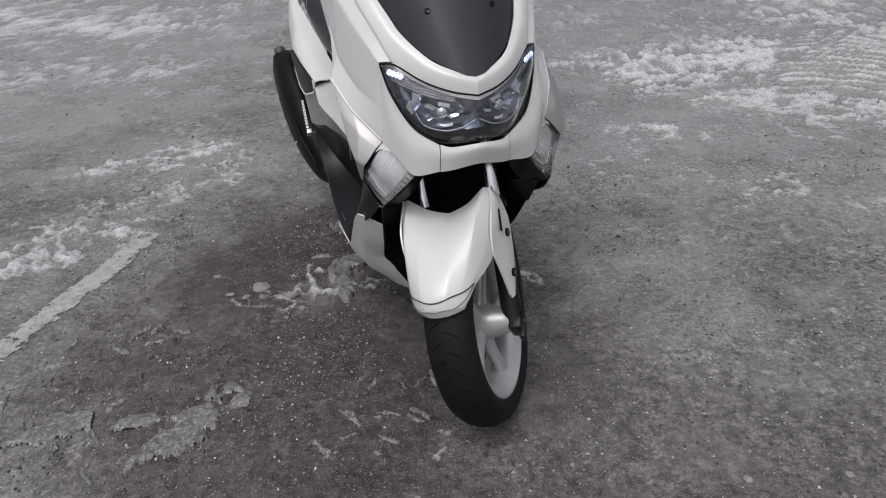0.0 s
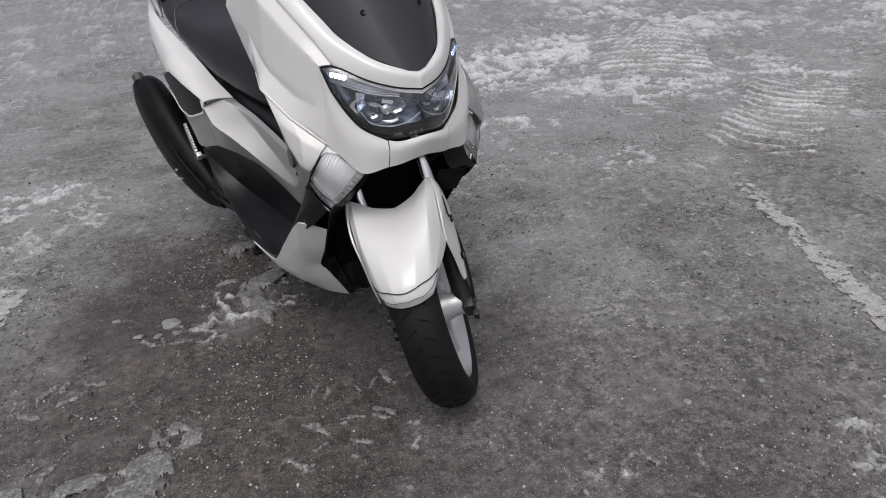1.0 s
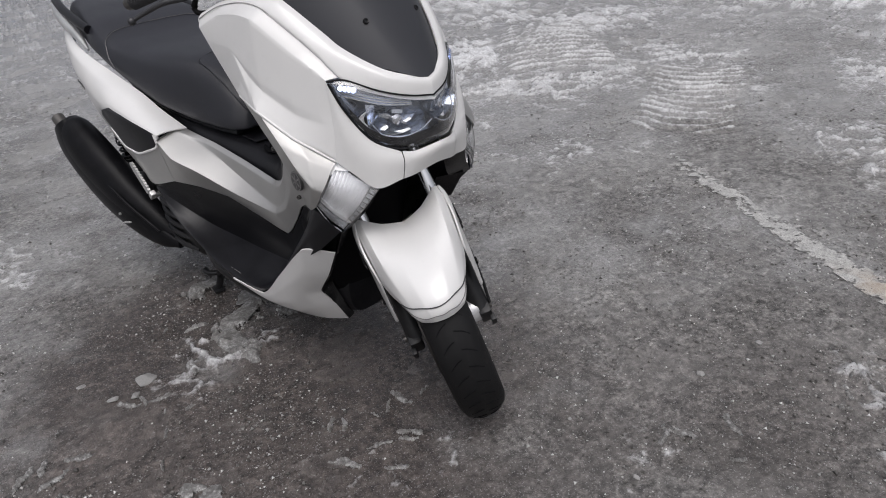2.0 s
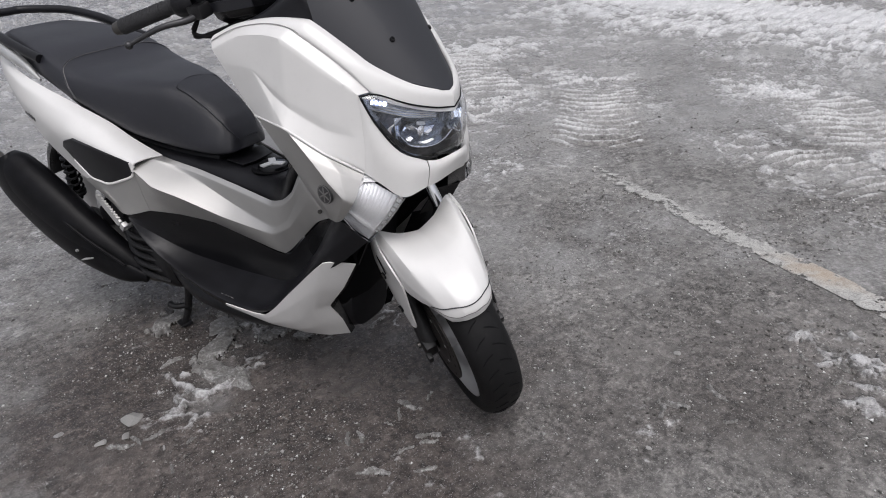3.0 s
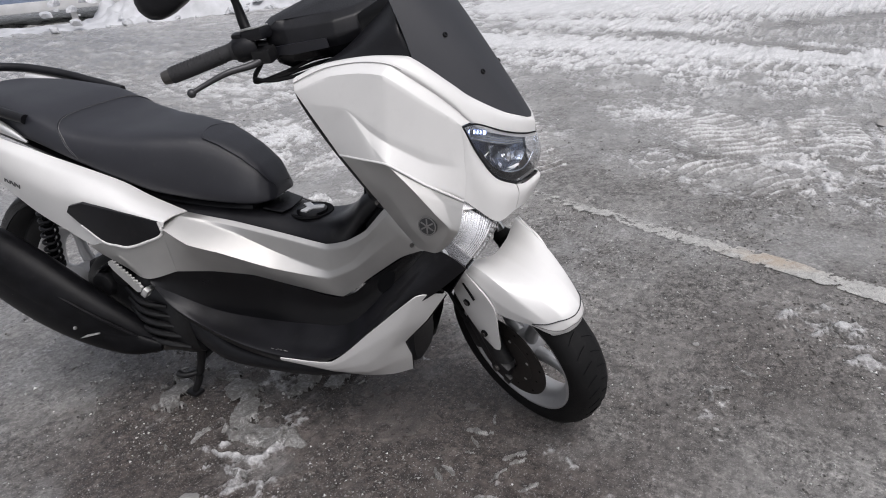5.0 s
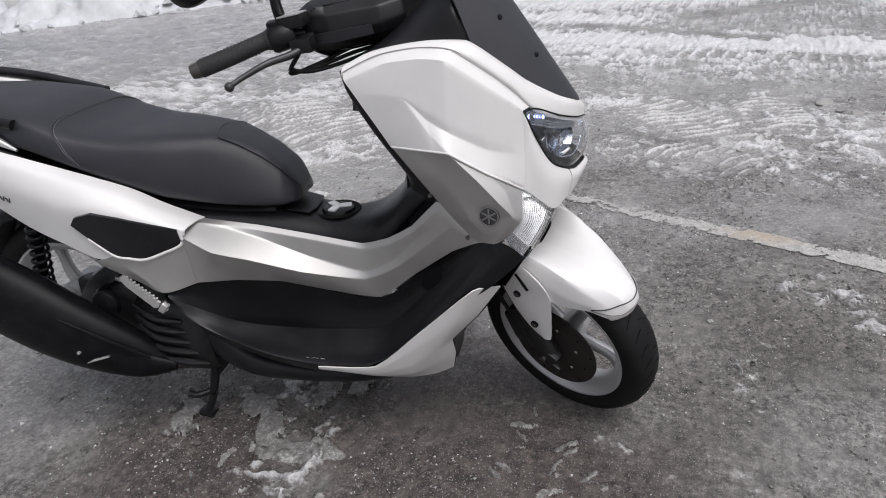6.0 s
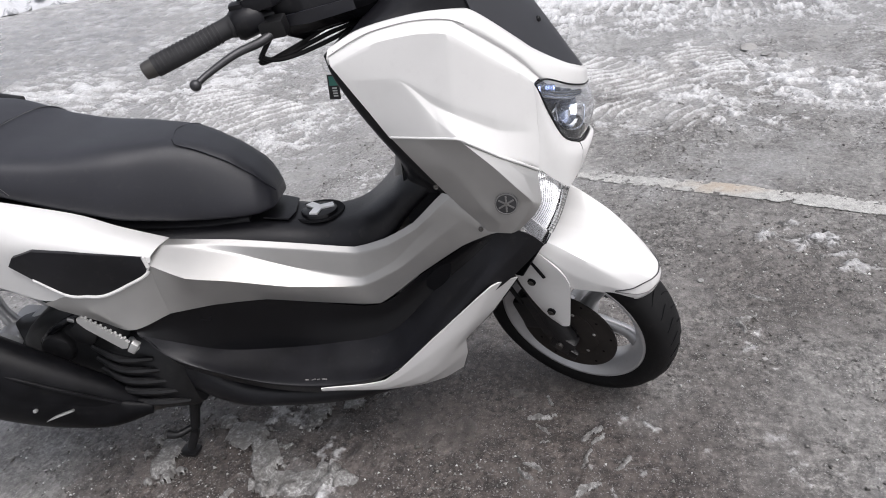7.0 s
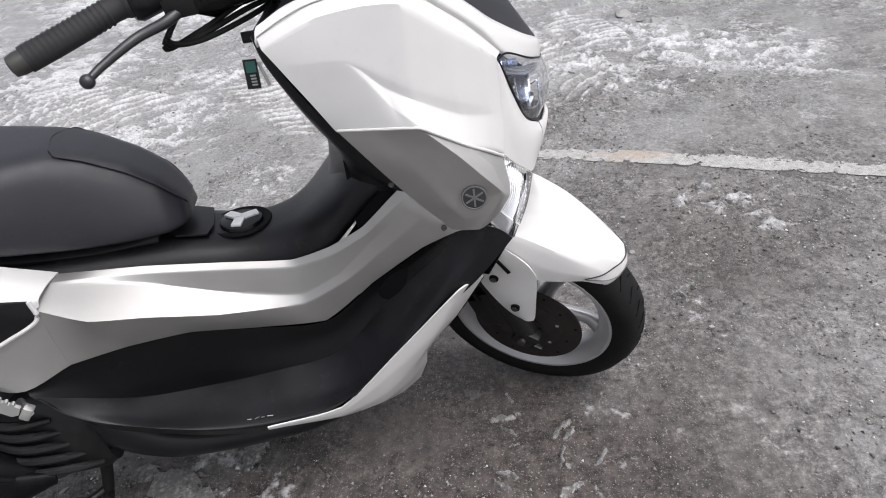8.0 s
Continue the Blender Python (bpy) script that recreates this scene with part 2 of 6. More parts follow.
# stretches of trodden snow and frozen tyre tracks: from x, y to x, y, half width, strength
TRACKS = [
    (5.3, 4.7, 4.7, 0.9, 0.75, 1.0), (5.6, 2.9, 4.5, 0.1, 0.55, 0.8), (3.3, 1.9, 2.4, 0.85, 0.28, 0.75), (3.4, 0.95, 2.7, 0.75, 0.22, 0.9),
    (2.2, 1.6, 2.0, 0.6, 0.22, 0.62), (2.85, 2.85, 2.10, 2.30, 0.28, 0.6), (3.2, 6.1, 2.35, 3.4, 0.55, 0.75), (3.0, 4.5, 1.9, 3.1, 0.45, 0.62),
    (3.1, 1.0, 2.2, 0.0, 0.40, 0.62), (9.8, 5.5, 10.0, -1.0, 2.2, 1.7), (6.1, 5.4, 5.1, -0.5, 0.62, 1.35), (7.6, 4.6, 7.0, 2.6, 0.7, 1.2),
]
TRACKS_BACK = [
    (-4.6, 7.3, -2.3, 6.0, 0.5, 0.8), (-3.0, 4.65, -1.7, 4.6, 0.30, 0.62), (-1.6, 2.85, -1.1, 3.1, 0.14, 0.5), (-1.75, 1.95, -1.25, 2.2, 0.16, 0.62),
    (1.4, 4.0, 3.1, 4.3, 0.50, 1.0), (0.9, 2.95, 1.3, 2.8, 0.10, 0.5), (1.5, 3.3, 2.0, 3.5, 0.20, 0.66), (0.95, 0.70, 0.76, 0.56, 0.10, 0.62),
    (-0.1, 2.05, -0.38, 1.75, 0.10, 0.60), (-0.2, 1.9, 0.15, 1.80, 0.10, 0.52),
]
# bare wet lanes through the snow
BARE = [(6.6, 2.95, 5.60, 1.05, 0.17, 1.0), (7.2, 1.75, 8.4, 0.30, 0.32, 1.0), (5.0, 1.05, 4.7, 0.2, 0.05, 0.8)]
# zones with thin threads of pressed slush
WISPS = [(-0.40, 1.90, 0.20, 1.72, 0.24, 1.0), (-0.25, 1.15, -0.05, 1.05, 0.20, 0.8), (-1.0, 1.35, -0.7, 1.55, 0.25, 0.8), (0.05, 0.75, 0.40, 0.80, 0.18, 0.6), (0.95, 0.6, 1.0, 0.80, 0.16, 0.8), (1.5, 2.0, 0.9, 2.6, 0.35, 0.7), (-1.3, 2.3, -0.9, 2.9, 0.35, 0.8)]
# tread prints: centre, length and breadth, heading in degrees, ridge spacing
PRINTS = [(2.28, 2.42, 0.66, 0.30, 36, 0.082, -1.6), (3.05, 0.86, 0.45, 0.26, 15, 0.080, 1.0), (2.85, 1.35, 0.50, 0.28, 40, 0.080, -1.0), (4.75, 0.9, 0.9, 0.14, 82, 0.115, 0.4), (2.5, 3.9, 0.8, 0.42, 60, 0.11, 1.0), (2.15, 1.15, 0.35, 0.20, 60, 0.070, 1.2)]
# where the wheels and feet stand, the crust is trodden flat
FLAT = [(0.08, 1.22), (-0.22, 2.12), (0.0, 2.2), (-0.26, 2.10)]


def along(x, y, seg):
    x0, y0, x1, y1, half_width, strength = seg
    dx, dy = x1 - x0, y1 - y0
    f = np.clip(((x - x0) * dx + (y - y0) * dy) / (dx * dx + dy * dy), 0, 1)
    d = np.hypot(x - x0 - f * dx, y - y0 - f * dy)
    return strength * np.exp(-(d / half_width) ** 2)


def yard(x, y):
    """Height, white crust, thin ice film and brown dirt, with painted shade under the scooter."""
    warp = 0.10 * (fractal(x, y, 0.5, 3, 3) - 0.5)
    wx, wy = x + warp, y + 0.10 * (fractal(x, y, 0.5, 3, 7) - 0.5)
    # wet brown dirt below the scooter; its shade is darkened into the same zone
    near = np.exp(-(((x + 0.33) / 0.76) ** 2 + ((y - 1.60) / 0.85) ** 2) ** 1.3)
    # a browner, darker patch with less ice and film
    brown_patch = np.exp(-(((x - 0.70) / 0.44) ** 2 + ((y - 0.72) / 0.38) ** 2))
    weight = np.zeros_like(x)
    for seg in TRACKS + TRACKS_BACK:
        weight = np.maximum(weight, along(wx, wy, seg))
    bare = np.zeros_like(x)
    for seg in BARE:
        bare = np.maximum(bare, along(wx, wy, seg))
    bare = step(0.3, 0.7, bare)
    weight = weight * (1 - bare)
    far = (1 - 0.8 * bare) * step(1.6, 6.0, np.hypot(x - 0.1, y - 1.3))
    streak = fractal(x * 0.8 + y * 0.6, (y * 0.8 - x * 0.6) * 1.8, 0.32, 5, 21)
    fine = fractal(x, y, 0.055, 4, 33)
    clump = fractal(x, y, 0.14, 4, 41)
    ridge = np.zeros_like(x)
    printed = np.zeros_like(x)
    for cx, cy, long, broad, deg, gap, bow in PRINTS:
        c, s = math.cos(radians(deg)), math.sin(radians(deg))
        u, v = (wx - cx) * c + (wy - cy) * s, (wy - cy) * c - (wx - cx) * s
        m = step(1.0, 0.72, np.abs(u) / long) * step(1.0, 0.70, np.abs(v) / broad)
        wave = np.sin((u + bow * v * v + 0.05 * (fractal(x, y, 0.18, 2, 50) - 0.5)) * math.tau / gap)
        m = m * step(0.25, 0.50, fractal(x, y, 0.30, 3, 58) + 0.13)
        wave = 2.2 * (0.5 + 0.5 * wave) ** 2 - 0.8
        ridge = ridge + m * wave * (0.6 + 0.8 * fractal(x, y, 0.15, 2, 51))
        printed = np.maximum(printed, m)
    lump = fractal(x, y, 0.075, 3, 45)
    crest = (1 - np.abs(2 * fractal(x, y, 0.12, 4, 47) - 1)) ** 4
    heavy = step(0.85, 1.35, weight)
    lively = np.clip(0.22 + 0.78 * np.maximum(far * 0.50, weight * 1.2), 0, 1)
    cover = 0.30 * weight * (1 - 0.9 * printed) + 0.10 * far + 0.32 * heavy + (1 - 0.7 * printed) * (0.44 * (streak - 0.5) + 0.25 * (clump - 0.5))
    cover = cover + lively * (1 - 0.8 * printed) * (0.25 * (lump - 0.5) + 0.80 * (crest - 0.45)) + 0.44 * ridge * printed - 0.15 * printed - 0.16 * near - 0.12 * brown_patch
    wisps = np.zeros_like(x)
    for seg in WISPS:
        wisps = np.maximum(wisps, along(wx, wy, seg))
    thread = (1 - np.abs(2 * fractal(x * 0.8 - y * 0.6, (x * 0.6 + y * 0.8) * 1.7, 0.15, 4, 99) - 1)) ** 9
    cover = cover + 0.56 * wisps * (thread - 0.14)
    ice = np.clip(cover + 0.12, 0, 1)
    film = step(0.02, 0.55, 0.34 * far + 0.3 * weight + 0.8 * (fractal(x, y, 0.9, 4, 61) - 0.5) + 0.6 * (fractal(x, y, 0.12, 4, 64) - 0.5) - 0.50 * near - 0.55 * brown_patch + 0.30)
    brown = np.clip(near * 1.5 + 0.62 * brown_patch, 0, 1) * step(0.22, 0.55, fractal(x, y, 0.45, 4, 71) + 0.20 * near + 0.12 * brown_patch)
    calm = np.ones_like(x)
    for fx, fy in FLAT:
        calm = calm * step(0.05, 0.22, np.hypot(x - fx, y - fy))
    rough = step(0.0, 0.7, far + weight)
    h = 0.016 * (fractal(x, y, 1.3, 2, 81) - 0.5) + (1 - 0.7 * printed) * (0.012 * (fractal(x, y, 0.22, 3, 85) - 0.5) + 0.006 * (fine - 0.5))
    h = h + 0.012 * step(0.25, 0.6, cover) * (0.3 + 1.2 * fine) + 0.0075 * ridge * printed + 0.007 * wisps * thread + rough * (1 - 0.8 * printed) * (0.008 * (lump - 0.5) + 0.016 * (crest - 0.5) + 0.008 * (clump - 0.5))
    grow = 1.0 + 1.5 * step(3.0, 12.0, np.hypot(x, y - 1.2))
    return h * calm * grow, ice, film, brown


def graded(lo, hi, cell, reach, slow, wide=14.0):
    """Places along one axis: even cells from lo to hi, then slowly wider ones, and fast past wide."""
    mid = list(np.arange(lo, hi, cell))
    out, d = [], cell
    right, left = mid[-1], lo
    before, after = [], []
    while right < reach:
        d *= slow if right < wide else 1.16
        right += d
        left -= d
        after.append(right)
        before.append(left)
    return np.array(before[::-1] + mid + after)


def grid_mesh(name, xs, ys, z, attributes, material, keep=None):
    """One sheet over a grid of places, with named numbers on its points."""
    nx, ny = len(xs), len(ys)
    X, Y = np.meshgrid(xs, ys, indexing="ij")
    co = np.stack([X.ravel(), Y.ravel(), z.ravel()], 1).astype(np.float32)
    i, j = np.meshgrid(np.arange(nx - 1), np.arange(ny - 1), indexing="ij")
    a = (i * ny + j).ravel()
    quads = np.stack([a, a + ny, a + ny + 1, a + 1], 1)
    if keep is not None:
        quads = quads[keep.ravel()]
    used = np.unique(quads)
    index = np.zeros(nx * ny, np.int64)
    index[used] = np.arange(len(used))
    quads, co = index[quads], co[used]
    me = bpy.data.meshes.new(name)
    me.vertices.add(len(co))
    me.vertices.foreach_set("co", co.ravel())
    me.loops.add(quads.size)
    me.loops.foreach_set("vertex_index", quads.ravel().astype(np.int32))
    me.polygons.add(len(quads))
    me.polygons.foreach_set("loop_start", np.arange(0, quads.size, 4, dtype=np.int32))
    me.polygons.foreach_set("use_smooth", np.ones(len(quads), dtype=bool))
    for key, values_ in attributes.items():
        me.attributes.new(key, "FLOAT", "POINT").data.foreach_set("value", values_.ravel()[used].astype(np.float32))
    me.update()
    me.validate()
    me.materials.append(material)
    return new(name, me)


def mix_color(nt, fac, a, b):
    m = nt.nodes.new("ShaderNodeMix")
    m.data_type = "RGBA"
    for socket, v in ((m.inputs["Factor"], fac), (m.inputs["A"], a), (m.inputs["B"], b)):
        if isinstance(v, tuple):
            socket.default_value = (*v, 1)
        elif isinstance(v, float):
            socket.default_value = v
        else:
            nt.links.new(v, socket)
    return m.outputs["Result"]


def number(nt, op, a, b):
    m = nt.nodes.new("ShaderNodeMath")
    m.operation = op
    m.use_clamp = op in ("ADD", "MULTIPLY", "SUBTRACT")
    for socket, v in zip(m.inputs, (a, b)):
        if isinstance(v, (int, float)):
            socket.default_value = v
        else:
            nt.links.new(v, socket)
    return m.outputs["Value"]


def ground_material():
    m, nt, p = nodes_of("wet_gritty_asphalt_with_ice")

    def named(key):
        n = nt.nodes.new("ShaderNodeAttribute")
        n.attribute_name = key
        return n.outputs["Fac"]

    ice, film, brown = named("ice"), named("film"), named("brown")
    blotch = noise_node(nt, 2.3, 6.0, 0.6)
    grain = noise_node(nt, 75.0, 5.0, 0.75)
    lumps = noise_node(nt, 26.0, 4.0, 0.65)
    grit = noise_node(nt, 230.0, 3.0, 0.6)
    asphalt = ramp(nt, blotch.outputs["Fac"], [(0.34, (0.120, 0.114, 0.107)), (0.50, (0.184, 0.178, 0.170)), (0.66, (0.246, 0.240, 0.230))]).outputs["Color"]
    dirt = ramp(nt, blotch.outputs["Fac"], [(0.3, (0.047, 0.039, 0.035)), (0.55, (0.080, 0.068, 0.062)), (0.7, (0.115, 0.098, 0.089))]).outputs["Color"]
    col = mix_color(nt, brown, asphalt, dirt)
    dark = ramp(nt, grain.outputs["Fac"], [(0.37, (0.45, 0.45, 0.45)), (0.50, (0.95, 0.95, 0.95)), (0.63, (1.75, 1.75, 1.75))]).outputs["Color"]
    mul = nt.nodes.new("ShaderNodeMix")
    mul.data_type, mul.blend_type = "RGBA", "MULTIPLY"
    wet = noise_node(nt, 5.5, 5.0, 0.65)
    nt.links.new(ramp(nt, wet.outputs["Fac"], [(0.38, (0.35, 0.35, 0.35)), (0.60, (1, 1, 1))]).outputs["Color"], mul.inputs["Factor"])
    nt.links.new(col, mul.inputs["A"])
    nt.links.new(dark, mul.inputs["B"])
    col = mul.outputs["Result"]
    mul2 = nt.nodes.new("ShaderNodeMix")
    mul2.data_type, mul2.blend_type = "RGBA", "MULTIPLY"
    mul2.inputs["Factor"].default_value = 1.0
    nt.links.new(col, mul2.inputs["A"])
    nt.links.new(ramp(nt, lumps.outputs["Fac"], [(0.34, (0.58, 0.58, 0.58)), (0.66, (1.42, 1.42, 1.42))]).outputs["Color"], mul2.inputs["B"])
    col = mul2.outputs["Result"]
    frost_col = ramp(nt, grain.outputs["Fac"], [(0.34, (0.20, 0.199, 0.196)), (0.50, (0.31, 0.309, 0.306)), (0.66, (0.46, 0.459, 0.456))]).outputs["Color"]
    film_f = number(nt, "MULTIPLY", film, 0.75)
    col = mix_color(nt, film_f, col, frost_col)
    speck = ramp(nt, grit.outputs["Fac"], [(0.60, (0, 0, 0)), (0.66, (1, 1, 1))]).outputs["Color"]
    col = mix_color(nt, number(nt, "MULTIPLY", speck, 0.5), col, (0.42, 0.415, 0.405))
    snow = ramp(nt, grain.outputs["Fac"], [(0.30, (0.48, 0.483, 0.488)), (0.50, (0.69, 0.695, 0.702)), (0.70, (0.87, 0.873, 0.878))]).outputs["Color"]
    broken = number(nt, "ADD", number(nt, "MULTIPLY", ice, 0.72), number(nt, "ADD", number(nt, "MULTIPLY", lumps.outputs["Fac"], 0.46), number(nt, "MULTIPLY", grain.outputs["Fac"], 0.22)))
    edge = ramp(nt, broken, [(0.55, (0, 0, 0)), (0.68, (0.45, 0.45, 0.45)), (0.90, (0.92, 0.92, 0.92))]).outputs["Color"]
    ice_f = number(nt, "MULTIPLY", edge, 1.0)
    col = mix_color(nt, ice_f, col, snow)
    nt.links.new(col, p.inputs["Base Color"])
    r = ramp(nt, blotch.outputs["Fac"], [(0.35, (0.10, 0.10, 0.10)), (0.62, (0.34, 0.34, 0.34))]).outputs["Color"]
    nt.links.new(mix_color(nt, ice_f, r, (0.24, 0.24, 0.24)), p.inputs["Roughness"])
    p.inputs["Specular IOR Level"].default_value = 0.5
    total = number(nt, "ADD", number(nt, "MULTIPLY", grain.outputs["Fac"], 0.55), number(nt, "MULTIPLY", lumps.outputs["Fac"], 0.45))
    b = nt.nodes.new("ShaderNodeBump")
    b.inputs["Strength"].default_value = 0.9
    b.inputs["Distance"].default_value = 0.014
    nt.links.new(total, b.inputs["Height"])
    nt.links.new(b.outputs["Normal"], p.inputs["Normal"])
    return m


gx, gy = graded(-1.4, 3.1, 0.008, 450.0, 1.030), graded(0.0, 3.3, 0.008, 450.0, 1.030)
GX, GY = np.meshgrid(gx, gy, indexing="ij")
g_h, g_ice, g_film, g_brown = yard(GX, GY)
ground = grid_mesh("ground", gx, gy, g_h, {"ice": g_ice, "film": g_film, "brown": g_brown}, ground_material())
tagged(ground, "wet gritty asphalt yard with frozen tyre tracks and ice", "ground", kind="structure")


def height(x, y):
    return float(yard(np.array([x]), np.array([y]))[0][0])


# worn parking lines
def paint_material():
    m, nt, p = nodes_of("worn_road_paint")
    stain = nt.nodes.new("ShaderNodeAttribute")
    stain.attribute_name = "stain"
    worn, fine = noise_node(nt, 45.0, 6.0, 0.75), noise_node(nt, 260.0, 3.0, 0.7)
    base = ramp(nt, worn.outputs["Fac"], [(0.34, (0.20, 0.198, 0.19)), (0.46, (0.39, 0.387, 0.37)), (0.62, (0.52, 0.517, 0.495))]).outputs["Color"]
    base = mix_color(nt, ramp(nt, fine.outputs["Fac"], [(0.50, (0, 0, 0)), (0.60, (0.85, 0.85, 0.85))]).outputs["Color"], base, (0.17, 0.165, 0.16))
    base = mix_color(nt, number(nt, "MULTIPLY", stain.outputs["Fac"], 0.6), base, (0.36, 0.27, 0.18))
    nt.links.new(base, p.inputs["Base Color"])
    p.inputs["Roughness"].default_value = 0.5
    b = nt.nodes.new("ShaderNodeBump")
    b.inputs["Strength"].default_value = 0.6
    b.inputs["Distance"].default_value = 0.004
    nt.links.new(worn.outputs["Fac"], b.inputs["Height"])
    nt.links.new(b.outputs["Normal"], p.inputs["Normal"])
    return m


PAINT = paint_material()


def road_line(x0, y0, x1, y1, half_width, seed, worn_end=0.0):
    """A worn painted stripe that follows the ground; its paint has flaked away in places."""
    length = math.hypot(x1 - x0, y1 - y0)
    us, vs = np.arange(0, length, 0.006), np.arange(-half_width, half_width + 0.001, 0.006)
    U, V = np.meshgrid(us, vs, indexing="ij")
    dx, dy = (x1 - x0) / length, (y1 - y0) / length
    X, Y = x0 + U * dx - V * dy, y0 + U * dy + V * dx
    edge = 1 - np.abs(V) / half_width
    mask = 0.55 * fractal(X, Y, 0.12, 3, seed) + 0.75 * fractal(X, Y, 0.020, 3, seed + 9) - 0.15 + 0.34 * np.minimum(edge * 1.6, 1) + 0.18 * step(0, 0.15, U / length) * step(1.0, 0.9, U / length) - 0.405 - worn_end * step(0.55, 0.85, U / length)
    z = yard(X, Y)[0] + 0.0035
    keep = mask[:-1, :-1] > 0.34
    stain = np.exp(-(((X - 1.27) / 0.06) ** 2 + ((Y - 0.82) / 0.14) ** 2)) * step(0.25, 0.55, fractal(X, Y, 0.05, 3, 77))
    ob = grid_mesh("painted_line", us, vs, z, {"stain": stain}, PAINT, keep)
    co = np.empty(len(ob.data.vertices) * 3, np.float32)
    ob.data.vertices.foreach_get("co", co)
    co = co.reshape(-1, 3)
    u, v = co[:, 0].copy(), co[:, 1].copy()
    co[:, 0], co[:, 1] = x0 + u * dx - v * dy, y0 + u * dy + v * dx
    ob.data.vertices.foreach_set("co", co.ravel())
    ob.data.update()
    return tagged(ob, "worn white painted parking line on the asphalt", "road marking", "parking lines", "structure")


road_line(-1.46, 0.90, -1.035, 2.21, 0.050, 300)
road_line(0.93, -0.22, 1.58, 1.92, 0.052, 340, 0.14)

# crusts of frozen slush
def crust_material():
    m, nt, p = nodes_of("grey_frozen_slush")
    grain, lumps = noise_node(nt, 120.0, 5.0, 0.75), noise_node(nt, 38.0, 5.0, 0.7)
    c = ramp(nt, grain.outputs["Fac"], [(0.36, (0.08, 0.078, 0.074)), (0.50, (0.185, 0.182, 0.176)), (0.63, (0.41, 0.407, 0.398))]).outputs["Color"]
    c = mix_color(nt, ramp(nt, lumps.outputs["Fac"], [(0.40, (0.7, 0.7, 0.7)), (0.58, (0, 0, 0))]).outputs["Color"], c, (0.10, 0.094, 0.088))
    nt.links.new(c, p.inputs["Base Color"])
    p.inputs["Roughness"].default_value = 0.28
    b = nt.nodes.new("ShaderNodeBump")
    b.inputs["Strength"].default_value = 1.0
    b.inputs["Distance"].default_value = 0.005
    nt.links.new(number(nt, "ADD", number(nt, "MULTIPLY", grain.outputs["Fac"], 0.4), number(nt, "MULTIPLY", lumps.outputs["Fac"], 0.6)), b.inputs["Height"])
    nt.links.new(b.outputs["Normal"], p.inputs["Normal"])
    return m


CRUST = crust_material()
WHITEICE = surface("white_crumbled_ice", (0.25, 0.246, 0.238), 0.45, vary=0.3, scale=40.0, grain=500, bump=0.6, dirt=0.15)


def crust(cx, cy, long, broad, deg, thick, seed, bite=0.9):
    """A thin broken sheet of frozen slush with a ragged rim."""
    thick *= 1.3
    xs, ys = np.arange(-long, long, 0.005), np.arange(-broad, broad, 0.005)
    U, V = np.meshgrid(xs, ys, indexing="ij")
    c, s = math.cos(radians(deg)), math.sin(radians(deg))
    X, Y = cx + U * c - V * s, cy + U * s + V * c
    body = 1 - np.hypot(U / long, V / broad) + bite * (fractal(X, Y, 0.10, 4, seed) - 0.5) + 1.50 * (fractal(X, Y, 0.026, 4, seed + 5) - 0.5)
    rise = step(0.08, 0.36, body)
    z = yard(X, Y)[0] - 0.003 + (thick + 0.003) * rise * (0.75 + 0.5 * fractal(X, Y, 0.03, 3, seed + 8))
    ob = grid_mesh("ice_crust", xs, ys, z, {}, CRUST, body[:-1, :-1] > 0.07)
    ob.data.transform(pose(cx, cy, 0, 0, 0, deg))
    return tagged(ob, "ragged grey crust of frozen slush on asphalt", "ice", "ice crusts")


crust(-0.625, 1.185, 0.170, 0.080, 52, 0.007, 402, 1.25)
crust(-0.745, 1.225, 0.070, 0.028, 10, 0.006, 410, 1.3)
crust(-0.970, 1.205, 0.110, 0.050, 15, 0.006, 420, 1.7)
crust(-0.305, 2.180, 0.095, 0.060, 30, 0.012, 430, 0.5)
crust(-0.190, 2.060, 0.090, 0.045, 70, 0.008, 440, 2.3)
crust(-0.320, 1.800, 0.130, 0.045, 110, 0.010, 450, 2.4)
crust(-0.260, 1.930, 0.085, 0.035, 40, 0.010, 460, 2.3)
crust(-0.05, 1.880, 0.150, 0.040, 20, 0.008, 465, 2.4)
crust(0.04, 1.800, 0.120, 0.030, 10, 0.007, 468, 2.4)
crust(0.560, 1.905, 0.110, 0.035, 30, 0.006, 470, 1.5)


def chunk_mesh(name, seed, flat, material):
    """A rough broken lump of ice."""
    rnd = random.Random(seed)
    bm = bmesh.new()
    bmesh.ops.create_icosphere(bm, subdivisions=2, radius=1.0)
    cuts = [(Vector((rnd.gauss(0, 1), rnd.gauss(0, 1), rnd.gauss(0, 0.8))).normalized(), rnd.uniform(0.30, 0.80)) for _ in range(12)]
    for v in bm.verts:
        for n, d in cuts:
            over = v.co.dot(n) - d
            if over > 0:
                v.co -= n * over
        v.co *= 1 + rnd.uniform(-0.05, 0.05)
        v.co.z = max(v.co.z, -0.35) * flat
    me = bpy.data.meshes.new(name)
    bm.to_mesh(me)
    bm.free()
    me.materials.append(material)
    return me


rnd = random.Random(11)
chunk_shapes = [chunk_mesh("ice_chunk", 60 + k, 0.36 + 0.08 * (k % 3), WHITEICE) for k in range(6)]


